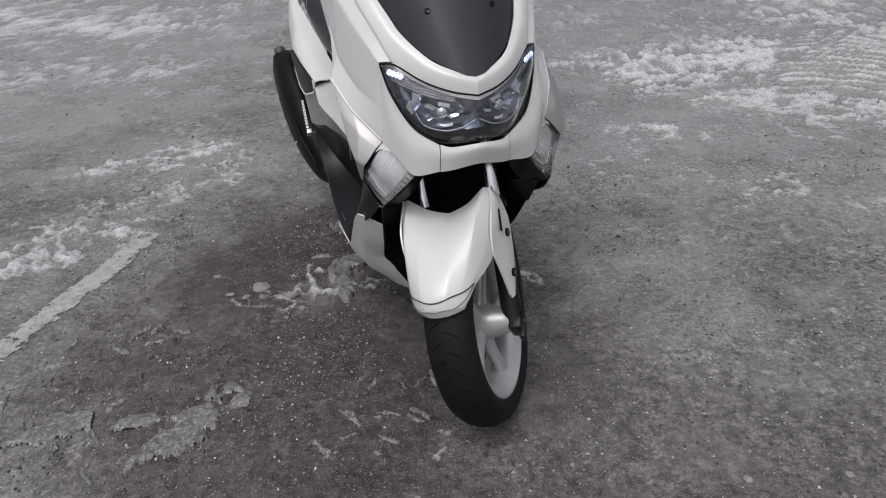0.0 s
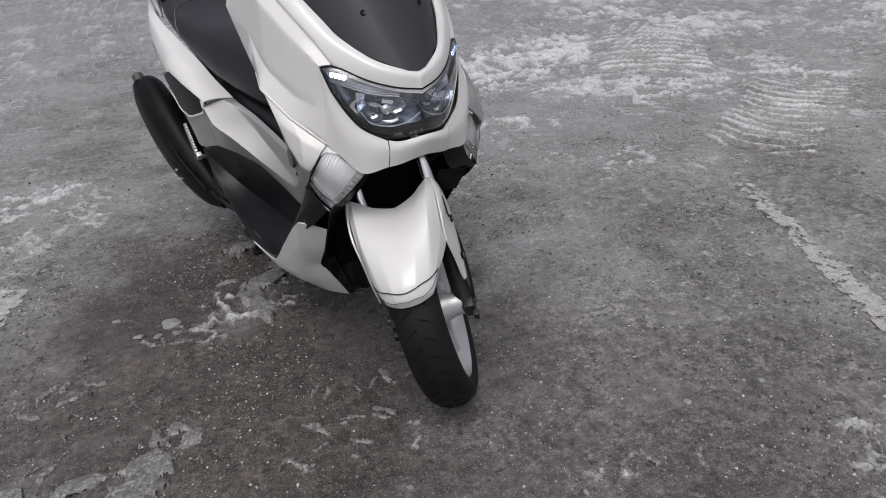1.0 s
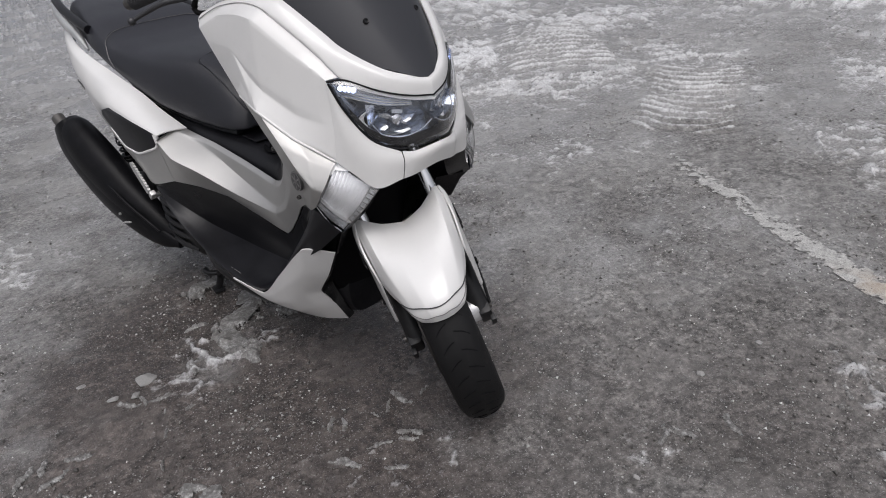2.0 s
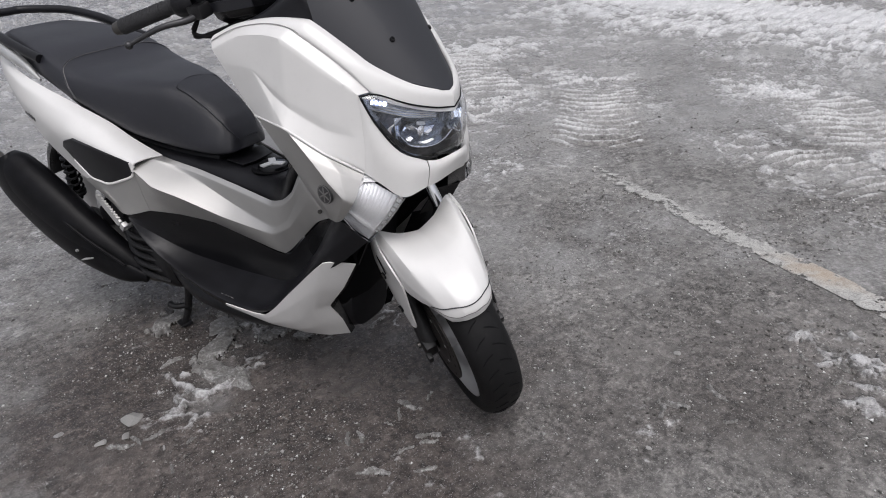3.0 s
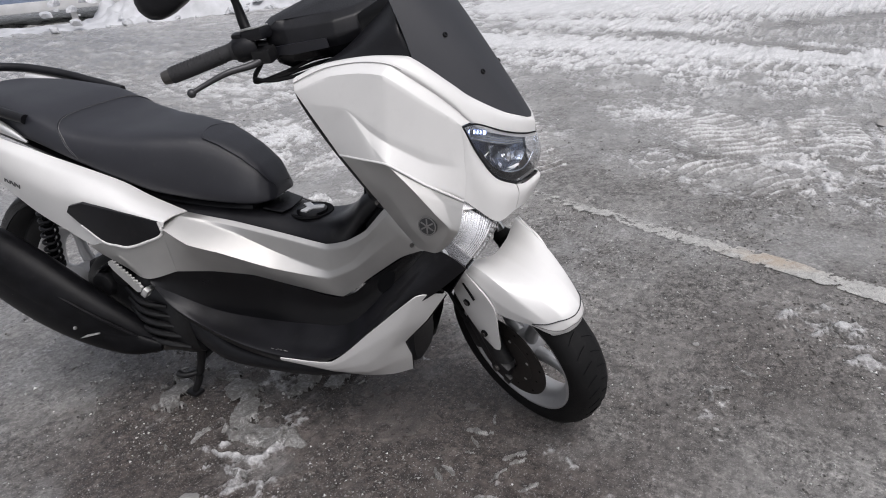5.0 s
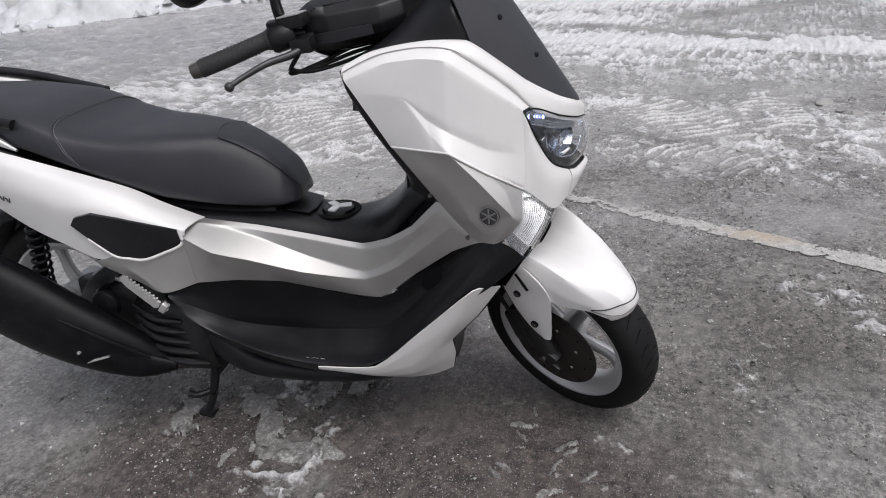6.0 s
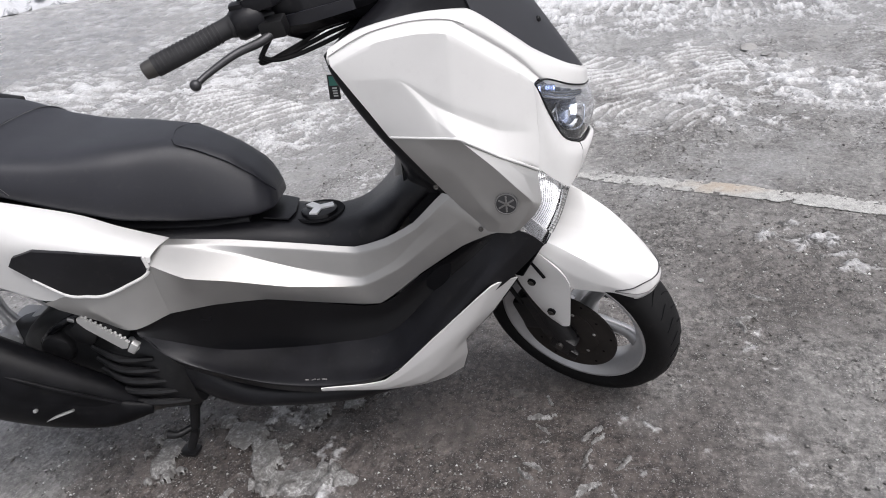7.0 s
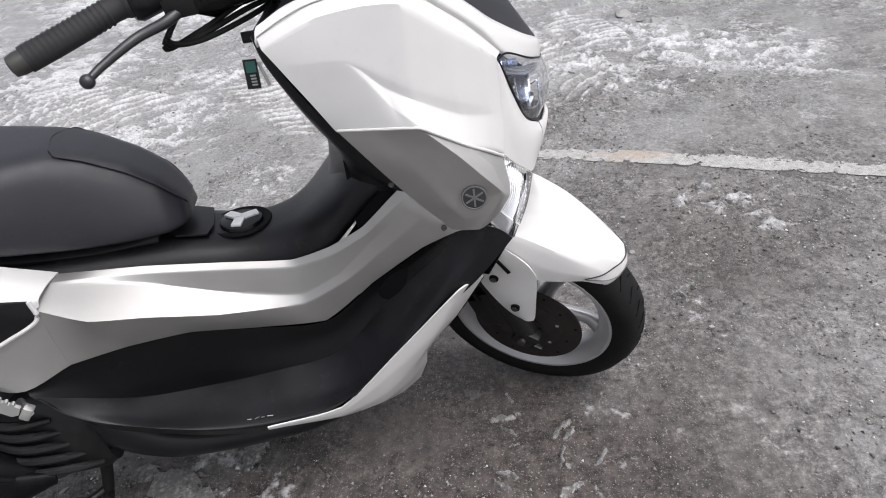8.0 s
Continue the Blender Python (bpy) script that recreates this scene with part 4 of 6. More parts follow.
headlight = part("headlight", lamp_skin(0.034, -0.020), SMOKE, scooter, "twin reflector headlight with lit position lamps")
part("headlight_lens", lamp_skin(0.0, 0.014), LENS, headlight, "clear curved headlight lens").visible_shadow = False
for s in BOTH:
    rim = [Vector((x, s * w, z)) for x, w, z in HL_TOP]
    low = [Vector((x, s * w, z)) for x, w, z in HL_LOW]
    part("bezel", joined(tube([p + Vector((0.001, 0, -0.001)) for p in rim], 0.0018, 8, 25), tube([p + Vector((0.001, 0, 0.002)) for p in low], 0.0022, 8, 25)), GLOSSB, headlight)
    # reflector bowl, set deep behind the lens
    bowl = lathe([(0.050, 0.020), (0.047, 0.015), (0.038, 0.002), (0.022, -0.008), (0.008, -0.012), (0.007, -0.014), (0.024, -0.011), (0.040, 0.000), (0.051, 0.015)], 8, True)
    for v in bowl.verts:
        v.co.z *= 0.50
        v.co.x *= 1.12
    at = facing((-0.030, s * 0.054, 0.730), (0.95, s * 0.28, 0.06))
    part("reflector", moved(bowl, at), SMOKE, headlight, "faceted bright reflector bowl", False)
    part("bulb_shield", moved(joined(lathe([(0.004, 0.016), (0.010, 0.013), (0.011, 0.004), (0.009, -0.006)], 14), block((0.004, 0.006, 0.050), (0, 0.006, 0), (0, 55, 0), 0.001)), at), CHROME, headlight, "", False)
    part("reflector", flank((
        [(-0.046, 0.106, 0.768), (-0.042, 0.108, 0.735), (-0.046, 0.110, 0.716)],
        [(-0.040, 0.090, 0.764), (-0.044, 0.092, 0.732), (-0.034, 0.092, 0.704)]), s, 7, 9, 0.002), REFL, headlight)
    part("reflector_trim", tube([(-0.040, s * 0.108, 0.742), (-0.022, s * 0.094, 0.712), (0.002, s * 0.062, 0.703), (0.014, s * 0.030, 0.708), (0.020, s * 0.004, 0.722)], 0.0016, 8), REFL, headlight)
    for cx, cy, cz, w, h, tilt in ((-0.020, 0.078, 0.742, 0.020, 0.008, 25), (-0.024, 0.084, 0.716, 0.024, 0.010, -35), (-0.008, 0.034, 0.722, 0.018, 0.006, -20), (-0.012, 0.052, 0.744, 0.022, 0.007, 15), (-0.006, 0.016, 0.738, 0.014, 0.008, 40)):
        part("reflector_facet", block((0.0015, w, h), (cx - 0.010, s * cy, cz), (s * tilt, -25 + tilt * 0.5, s * (18 - tilt * 0.4)), 0.0), CHROME, headlight, "", False)
    crescent = []
    for k in range(2):
        ring = []
        for i in range(17):
            a = radians(35 - 150 * i / 16)
            grown = 1.0 + 0.30 * k * math.sin(math.pi * (i + 1) / 18)
            y, z = 0.062 + 0.045 * grown * math.cos(a), 0.738 + 0.028 * grown * math.sin(a)
            ring.append((0.013 - 0.25 * y - 3.6 * y * y + 0.005 * k, s * y, z))
        crescent.append(ring)
    part("reflector_crescent", sheet(crescent, 0.002), PLATED, headlight, "pale crescent below the reflector bowl")
    part("lower_screen", flank((
        [(-0.058, 0.134, 0.768), (-0.056, 0.135, 0.752)],
        [(-0.036, 0.106, 0.722), (-0.032, 0.106, 0.706)],
        [(-0.008, 0.064, 0.700), (-0.003, 0.064, 0.684)],
        [(0.012, 0.000, 0.702), (0.017, 0.000, 0.686)]), s, 21, 5, 0.002), GLOSSB, headlight)
    part("lamp_shelf", flank((
        [(-0.074, 0.140, 0.806), (-0.066, 0.134, 0.790)],
        [(-0.030, 0.090, 0.782), (-0.024, 0.088, 0.766)],
        [(0.006, 0.040, 0.768), (0.008, 0.038, 0.756)]), s, 15, 5, 0.004), SMOKE, headlight)
    for k in range(3):
        part("shelf_rib", tube(sided([(-0.070, 0.138, 0.802 - 0.006 * k), (-0.026, 0.089, 0.778 - 0.005 * k), (0.008, 0.040, 0.766 - 0.004 * k)], s), 0.0010, 6, 13), BADGEM, headlight)
    for k in range(4):
        f = k / 3
        part("position_lamp", moved(lathe([(0.0016, 0.003), (0.0040, 0.0015), (0.0045, -0.003)], 12), facing((-0.068 + 0.014 * f, s * (0.140 - 0.017 * f), 0.806 - 0.006 * f), (0.9, s * 0.35, 0.1))), LED, headlight, "lit white position lamp")
        part("lamp_shroud", moved(lathe([(0.0062, 0.006), (0.0058, -0.004), (0.0050, -0.004), (0.0054, 0.006)], 14, True), facing((-0.068 + 0.014 * f, s * (0.140 - 0.017 * f), 0.806 - 0.006 * f), (0.9, s * 0.35, 0.1))), SMOKE, headlight)
    part("side_reflector", flank((
        [(-0.080, 0.146, 0.812), (-0.074, 0.142, 0.790)],
        [(-0.066, 0.130, 0.808), (-0.060, 0.126, 0.786)],
        [(-0.050, 0.112, 0.798), (-0.048, 0.110, 0.782)]), s, 9, 7, 0.002), SMOKE, headlight)

# turn signals: fluted reflector behind a ribbed lens, a white insert at the tip, a plain skirt below
SKIRT = clear("smoky_clear_skirt", (0.62, 0.63, 0.65), 0.10, 1.20)
for s in BOTH:
    cols = flared(([(-0.090, 0.1625, 0.668), (-0.090, 0.198, 0.622), (-0.123, 0.206, 0.578)],
                   [(-0.058, 0.148, 0.638), (-0.066, 0.178, 0.594), (-0.104, 0.197, 0.548)],
                   [(-0.029, 0.118, 0.606), (-0.050, 0.150, 0.566), (-0.083, 0.182, 0.523)]), s)
    net = [spline(c, 41) for c in (sided(c, s) for c in cols)]
    net = [spline([c[j] for c in net], 61) for j in range(41)]
    out = Vector((0.66, s * 0.72, -0.12)).normalized()
    back = [[net[j][i] - out * (0.015 + 0.0022 * math.cos(i * math.tau / 5)) for i in range(61)] for j in range(3, 33)]
    signal = part("turn_signal", sheet(back, 0.003), SIGREF, scooter, "clear turn signal with a bright fluted reflector")
    ridged = [[net[j][i] + out * (0.0009 * math.cos(i * math.tau / 4)) for i in range(61)] for j in range(0, 33)]
    part("signal_lens", sheet(ridged, 0.0026), SIGLENS, signal, "ribbed clear lens").visible_shadow = False
    part("signal_skirt", sheet([[net[j][i] for i in range(0, 61, 4)] for j in range(33, 41)], 0.004), SKIRT, signal, "smoky clear lower skirt").visible_shadow = False
    part("skirt_backing", sheet([[net[j][i] - out * 0.012 for i in range(0, 61, 4)] for j in range(32, 41)], 0.003), SIGREF, signal)
    front = [[net[j][i] - out * 0.004 for i in (53, 55, 57, 60)] for j in range(1, 33)]
    part("front_band", sheet(front, 0.002), SIGREF, signal, "narrow toothed reflector band")
    for k in range(15):
        j = 2 + 2 * k
        part("band_tooth", tube([net[j][53] - out * 0.002, net[j][60] - out * 0.002], 0.0014, 6, 3), SIGRIB if k % 2 else BADGEM, signal)
    for i in (52, 60):
        part("lens_edge", tube([net[j][i] + out * 0.0006 for j in range(0, 33, 4)], 0.0009, 6, 17), BADGEM, signal)
    tip_net = [[net[j][i] - out * 0.0045 for i in range(0, max(2, 24 - 2 * j), 2)] for j in range(12)]
    tip_fan = bmesh.new()
    ring = [tip_net[0][0], tip_net[0][-1], tip_net[6][2], tip_net[11][0]]
    tip_fan.faces.new([tip_fan.verts.new(p) for p in ring])
    solid = bmesh.ops.extrude_face_region(tip_fan, geom=tip_fan.faces[:])
    bmesh.ops.translate(tip_fan, vec=-out * 0.003, verts=[v for v in solid["geom"] if isinstance(v, bmesh.types.BMVert)])
    part("signal_tip", tip_fan, SIGTIP, signal, "white insert at the tip", False)
    part("signal_stalk", flank(flared((
        [(-0.030, 0.116, 0.603), (-0.060, 0.140, 0.560), (-0.086, 0.178, 0.519)],
        [(-0.060, 0.090, 0.590), (-0.085, 0.110, 0.545), (-0.115, 0.140, 0.505)]), s), s, 7, 9, 0.004), GLOSSB, scooter)

# grey side fairing with the fold, badge and two screws
for s in BOTH:
    fairing = part("side_fairing", facets(flared((
        [(-0.335, 0.198, 0.768), (-0.286, 0.206, 0.765), (-0.219, 0.230, 0.763), (-0.150, 0.205, 0.713), (-0.088, 0.163, 0.666)],
        [(-0.300, 0.193, 0.715), (-0.245, 0.209, 0.708), (-0.167, 0.2295, 0.709), (-0.118, 0.205, 0.680), (-0.088, 0.178, 0.653)],
        [(-0.263, 0.187, 0.660), (-0.207, 0.2075, 0.652), (-0.129, 0.2270, 0.663), (-0.105, 0.2130, 0.648), (-0.087, 0.193, 0.635)],
        [(-0.225, 0.189, 0.612), (-0.187, 0.2085, 0.617), (-0.104, 0.2205, 0.630), (-0.096, 0.2140, 0.624), (-0.090, 0.206, 0.618)],
        [(-0.200, 0.191, 0.583), (-0.165, 0.2080, 0.590), (-0.122, 0.2140, 0.597), (-0.114, 0.2115, 0.595), (-0.108, 0.208, 0.593)],
        [(-0.188, 0.192, 0.568), (-0.170, 0.199, 0.566), (-0.146, 0.206, 0.566), (-0.138, 0.206, 0.568), (-0.126, 0.206, 0.575)]), s),
        s, 41, 41, 0.92, 0.003, (-0.35, 0.0, 0.45), 0.6), SILVER, scooter, "matt grey folded side fairing with a round badge")
    at, nrm = (-0.150, s * flared([[(-0.148, 0.2205, 0.633)]], s)[0][0][1], 0.633), (-0.13, s * 0.98, 0.02)
    badge = part("badge", moved(lathe([(0.019, 0.0016), (0.0205, 0.001), (0.0205, -0.004)], 40), facing(at, nrm)), BADGE, fairing, "round black emblem with grey bars")
    ring = lathe([(0.0205, 0.0018), (0.0185, 0.0022), (0.0178, 0.0018), (0.019, 0.0005)], 40, True)
    bars = [block((0.003, 0.0014, 0.031), (0, 0.0018, 0), (0, 60 * k, 0), 0.0) for k in range(3)]
    part("emblem", moved(joined(ring, *bars), facing(at, nrm)), BADGEM, badge)
    screw((-0.200, s * 0.1945, 0.574), (0.25, s, 0.1), 0.0045, fairing, STEEL)
    screw((-0.272, s * 0.1870, 0.664), (0.1, s, 0.1), 0.0045, fairing, STEEL)

# windscreen with its screws
W_EDGE = [(-0.150, 0.946), (-0.126, 0.898), (-0.112, 0.870), (-0.078, 0.834), (-0.040, 0.815), (-0.018, 0.806), (0.0, 0.802)]


def screen_at(y, z):
    """A point of the windscreen's outer face."""
    a = abs(y)
    fold = 0.018 + 0.34 * max(0.0, z - 0.80)
    back = 3.2 * a * a + 0.20 * max(0.0, a - fold) + 1.8 * max(0.0, a - fold) ** 2
    base = 0.018 - 0.655 * (z - 0.804) - 0.22 * max(0.0, z - 0.95) ** 2
    return Vector((base - back, y, z))


def windscreen_skin():
    ys = [-0.150 + 0.30 * i / 48 for i in range(49)]
    grid = []
    for y in ys:
        a = -abs(y)
        k = next(i for i in range(len(W_EDGE) - 1) if W_EDGE[i][0] - 1e-9 <= a <= W_EDGE[i + 1][0] + 1e-9)
        (y0, z0), (y1, z1) = W_EDGE[k], W_EDGE[k + 1]
        low = z0 + (z1 - z0) * (a - y0) / (y1 - y0)
        top = 1.125 - 0.9 * (y / 0.15) ** 4 * 0.05
        line = []
        for j in range(21):
            z = low + (top - low) * j / 20
            yy = y * (1.0 - 0.10 * j / 20) if abs(y) > 0.1 else y * (1.0 - 0.10 * j / 20)
            line.append(screen_at(yy, z))
        grid.append(line)
    return sheet(grid, 0.004, (-0.5, 0, 0.9))


screen = part("windscreen", windscreen_skin(), SCREEN, scooter, "dark smoked windscreen with black screws")
for y, z in ((-0.062, 0.908), (0.062, 0.908), (-0.090, 0.985), (0.090, 0.985)):
    screw(screen_at(y, z) + Vector((0.001, 0, 0)), (0.75, y * 3, 0.45), 0.0055, screen, GLOSSB)

# dashboard and the dark inner cover behind the screen
for s in BOTH:
    part("inner_cover", flank((
        [(-0.392, 0.184, 0.932), (-0.375, 0.140, 0.945), (-0.370, 0.080, 0.950)],
        [(-0.330, 0.160, 0.950), (-0.310, 0.130, 0.972), (-0.320, 0.080, 0.990)],
        [(-0.262, 0.151, 0.957), (-0.250, 0.135, 0.995), (-0.270, 0.080, 1.030)],
        [(-0.205, 0.147, 0.957), (-0.212, 0.139, 1.010), (-0.235, 0.080, 1.060)],
        [(-0.178, 0.143, 0.948), (-0.200, 0.134, 1.005), (-0.215, 0.080, 1.060)]), s, 25, 13, 0.003, 0.0, (-0.25, 0, 0.8)), BLACKP, scooter)
part("dashboard", block((0.11, 0.17, 0.05), (-0.285, 0, 1.02), (0, -28, 0), 0.014), GLOSSB, scooter)
part("leg_shield", patch([sided(c, s) for c, s in (
    ([(-0.403, 0.203, 0.925), (-0.404, 0.204, 0.892), (-0.352, 0.192, 0.790), (-0.270, 0.178, 0.668), (-0.245, 0.176, 0.625)], -1),
    ([(-0.421, 0.194, 0.918), (-0.410, 0.192, 0.872), (-0.372, 0.180, 0.790), (-0.312, 0.164, 0.690), (-0.272, 0.160, 0.640)], -1),
    ([(-0.405, 0.120, 0.930), (-0.412, 0.120, 0.872), (-0.385, 0.120, 0.790), (-0.338, 0.110, 0.690), (-0.335, 0.105, 0.625)], -1),
    ([(-0.390, 0.000, 0.945), (-0.395, 0.000, 0.872), (-0.375, 0.000, 0.790), (-0.362, 0.000, 0.690), (-0.375, 0.000, 0.615)], -1),
    ([(-0.405, 0.120, 0.930), (-0.412, 0.120, 0.872), (-0.385, 0.120, 0.790), (-0.338, 0.110, 0.690), (-0.335, 0.105, 0.625)], 1),
    ([(-0.421, 0.194, 0.918), (-0.410, 0.192, 0.872), (-0.372, 0.180, 0.790), (-0.312, 0.164, 0.690), (-0.272, 0.160, 0.640)], 1),
    ([(-0.403, 0.203, 0.925), (-0.404, 0.204, 0.892), (-0.352, 0.192, 0.790), (-0.270, 0.178, 0.668), (-0.245, 0.176, 0.625)], 1))],
    49, 25, 0.004, (0.0, 0, 0.8)), BLACKP, scooter, "black inner leg shield")

# footboard channels, flanks, tail, lower fairing
for s in BOTH:
    part("footwell_wall", flank(flared((
        [(-0.180, 0.188, 0.572), (-0.172, 0.187, 0.571), (-0.165, 0.191, 0.570)],
        [(-0.236, 0.170, 0.529), (-0.227, 0.167, 0.518), (-0.218, 0.172, 0.508)],
        [(-0.329, 0.135, 0.457), (-0.317, 0.131, 0.439), (-0.305, 0.135, 0.420)],
        [(-0.430, 0.112, 0.379), (-0.425, 0.112, 0.346), (-0.420, 0.121, 0.312)],
        [(-0.550, 0.117, 0.397), (-0.545, 0.115, 0.347), (-0.540, 0.122, 0.296)],
        [(-0.660, 0.133, 0.427), (-0.663, 0.128, 0.363), (-0.665, 0.130, 0.300)],
        [(-0.790, 0.175, 0.453), (-0.782, 0.163, 0.392), (-0.775, 0.160, 0.330)],
        [(-0.860, 0.203, 0.452), (-0.859, 0.200, 0.423), (-0.858, 0.205, 0.395)],
        [(-0.906, 0.228, 0.442), (-0.904, 0.224, 0.437), (-0.902, 0.227, 0.432)]), s),
        s, 57, 13, 0.003), GLOSSB, scooter, "glossy black inner wall of the footwell")
    board = part("footboard", flank(flared((
        [(-0.165, 0.191, 0.570), (-0.150, 0.200, 0.570), (-0.130, 0.2045, 0.568), (-0.107, 0.199, 0.552), (-0.086, 0.184, 0.524)],
        [(-0.218, 0.172, 0.508), (-0.205, 0.186, 0.502), (-0.188, 0.206, 0.502), (-0.176, 0.211, 0.492), (-0.160, 0.200, 0.462)],
        [(-0.305, 0.135, 0.420), (-0.290, 0.178, 0.404), (-0.272, 0.208, 0.410), (-0.262, 0.216, 0.410), (-0.252, 0.215, 0.405)],
        [(-0.420, 0.121, 0.312), (-0.408, 0.180, 0.284), (-0.392, 0.208, 0.288), (-0.384, 0.216, 0.292), (-0.370, 0.214, 0.300)],
        [(-0.540, 0.122, 0.296), (-0.535, 0.180, 0.272), (-0.525, 0.214, 0.262), (-0.518, 0.219, 0.258), (-0.505, 0.214, 0.238)],
        [(-0.665, 0.130, 0.300), (-0.660, 0.188, 0.284), (-0.650, 0.218, 0.276), (-0.642, 0.222, 0.270), (-0.632, 0.212, 0.246)],
        [(-0.775, 0.160, 0.330), (-0.770, 0.200, 0.318), (-0.760, 0.219, 0.312), (-0.752, 0.221, 0.306), (-0.740, 0.208, 0.276)],
        [(-0.858, 0.205, 0.395), (-0.858, 0.216, 0.378), (-0.856, 0.224, 0.368), (-0.852, 0.224, 0.360), (-0.840, 0.208, 0.325)],
        [(-0.902, 0.227, 0.432), (-0.898, 0.227, 0.426), (-0.894, 0.226, 0.420), (-0.890, 0.224, 0.412), (-0.876, 0.208, 0.380)]), s),
        s, 57, 25, 0.003, 0.45), BLACKP, scooter, "black plastic footboard channel")
    for k, (dx, long) in enumerate(((0.0, 0.010), (0.013, 0.006), (0.024, 0.011), (0.037, 0.007), (0.050, 0.004))):
        part("moulded_mark", block((long, 0.0016, 0.0030 + 0.0012 * (k % 2)), (-0.560 - dx, s * 0.2075, 0.2665 + 0.0004 * k), (s * -28, 8 - 14 * (k % 3), 0), 0.0), BADGEM, board, "pale scuffed moulded mark")
    part("side_panel", joined(facets((
        [(-0.215, 0.177, 0.668), (-0.208, 0.180, 0.655), (-0.198, 0.182, 0.635), (-0.182, 0.184, 0.605), (-0.150, 0.187, 0.560)],
        [(-0.264, 0.172, 0.645), (-0.258, 0.180, 0.632), (-0.246, 0.184, 0.620), (-0.225, 0.188, 0.600), (-0.182, 0.191, 0.561)],
        [(-0.330, 0.146, 0.578), (-0.326, 0.153, 0.567), (-0.318, 0.153, 0.554), (-0.300, 0.160, 0.537), (-0.240, 0.171, 0.531)],
        [(-0.395, 0.120, 0.537), (-0.392, 0.129, 0.526), (-0.384, 0.130, 0.488), (-0.375, 0.136, 0.474), (-0.332, 0.136, 0.459)],
        [(-0.465, 0.097, 0.513), (-0.463, 0.106, 0.503), (-0.463, 0.112, 0.447), (-0.462, 0.120, 0.432), (-0.431, 0.114, 0.382)],
        [(-0.580, 0.100, 0.536), (-0.580, 0.109, 0.526), (-0.590, 0.114, 0.486), (-0.600, 0.146, 0.461), (-0.551, 0.119, 0.400)],
        [(-0.700, 0.110, 0.563), (-0.700, 0.120, 0.554), (-0.702, 0.126, 0.540), (-0.704, 0.182, 0.508), (-0.661, 0.135, 0.430)],
        [(-0.770, 0.120, 0.577), (-0.770, 0.132, 0.571), (-0.772, 0.138, 0.567), (-0.775, 0.211, 0.540), (-0.755, 0.166, 0.448)],
        [(-0.836, 0.128, 0.590), (-0.836, 0.160, 0.593), (-0.836, 0.166, 0.592), (-0.838, 0.213, 0.580), (-0.842, 0.198, 0.456)]),
        s, 57, 41, 0.95, 0.003, (-0.35, 0, 0.45), 0.6), flank((
        [(-0.834, 0.2135, 0.582), (-0.838, 0.2062, 0.517), (-0.838, 0.198, 0.456)],
        [(-0.925, 0.230, 0.533), (-0.920, 0.230, 0.490), (-0.906, 0.229, 0.445)],
        [(-0.994, 0.237, 0.540), (-0.985, 0.233, 0.510), (-0.965, 0.226, 0.470)],
        [(-1.058, 0.228, 0.524), (-1.055, 0.228, 0.520), (-1.040, 0.224, 0.504)]), s, 17, 9, 0.003)), SILVER, scooter, "matt grey metallic side panel with folded edges")
    tail = part("tail_cover", flank((
        [(-0.824, 0.126, 0.590), (-0.824, 0.172, 0.597), (-0.825, 0.2085, 0.596), (-0.828, 0.2125, 0.584)],
        [(-0.900, 0.147, 0.634), (-0.900, 0.195, 0.638), (-0.900, 0.227, 0.618), (-0.900, 0.224, 0.556)],
        [(-0.960, 0.160, 0.672), (-0.960, 0.206, 0.670), (-0.960, 0.238, 0.638), (-0.970, 0.233, 0.545)],
        [(-1.030, 0.172, 0.702), (-1.030, 0.215, 0.696), (-1.030, 0.245, 0.654), (-1.045, 0.231, 0.530)],
        [(-1.110, 0.182, 0.731), (-1.110, 0.219, 0.718), (-1.100, 0.241, 0.662), (-1.125, 0.225, 0.562)],
        [(-1.190, 0.192, 0.760), (-1.190, 0.219, 0.742), (-1.190, 0.233, 0.692), (-1.215, 0.218, 0.604)],
        [(-1.300, 0.185, 0.788), (-1.300, 0.207, 0.772), (-1.310, 0.213, 0.727), (-1.320, 0.201, 0.663)],
        [(-1.450, 0.145, 0.820), (-1.460, 0.160, 0.802), (-1.470, 0.160, 0.766), (-1.480, 0.150, 0.720)],
        [(-1.600, 0.080, 0.850), (-1.620, 0.085, 0.832), (-1.620, 0.085, 0.800), (-1.600, 0.080, 0.775)]),
        s, 45, 21, 0.003, 0.35, (-1.1, 0, 0.6)), WHITE, scooter)
    pod = sided([(-0.838, 0.2125, 0.597), (-0.900, 0.2300, 0.617), (-0.960, 0.2425, 0.636), (-1.018, 0.2510, 0.650), (-1.060, 0.2490, 0.640), (-1.076, 0.2465, 0.622), (-1.045, 0.2430, 0.588), (-0.996, 0.2400, 0.546), (-0.960, 0.2370, 0.537), (-0.926, 0.2330, 0.533), (-0.880, 0.2230, 0.546), (-0.840, 0.2125, 0.563)], s)
    part("pod_panel", slab([Vector(q) + Vector((0, s * 0.003, 0)) for q in pod], 0.012, (-1.0, 0, 0.6), 0.002), BLACKP, tail, "black inset panel")
    part("silver_border", tube([Vector(q) + Vector((0, s * 0.001, 0)) for q in pod[6:] + pod[:1]], 0.004, 8), WHITE, tail)
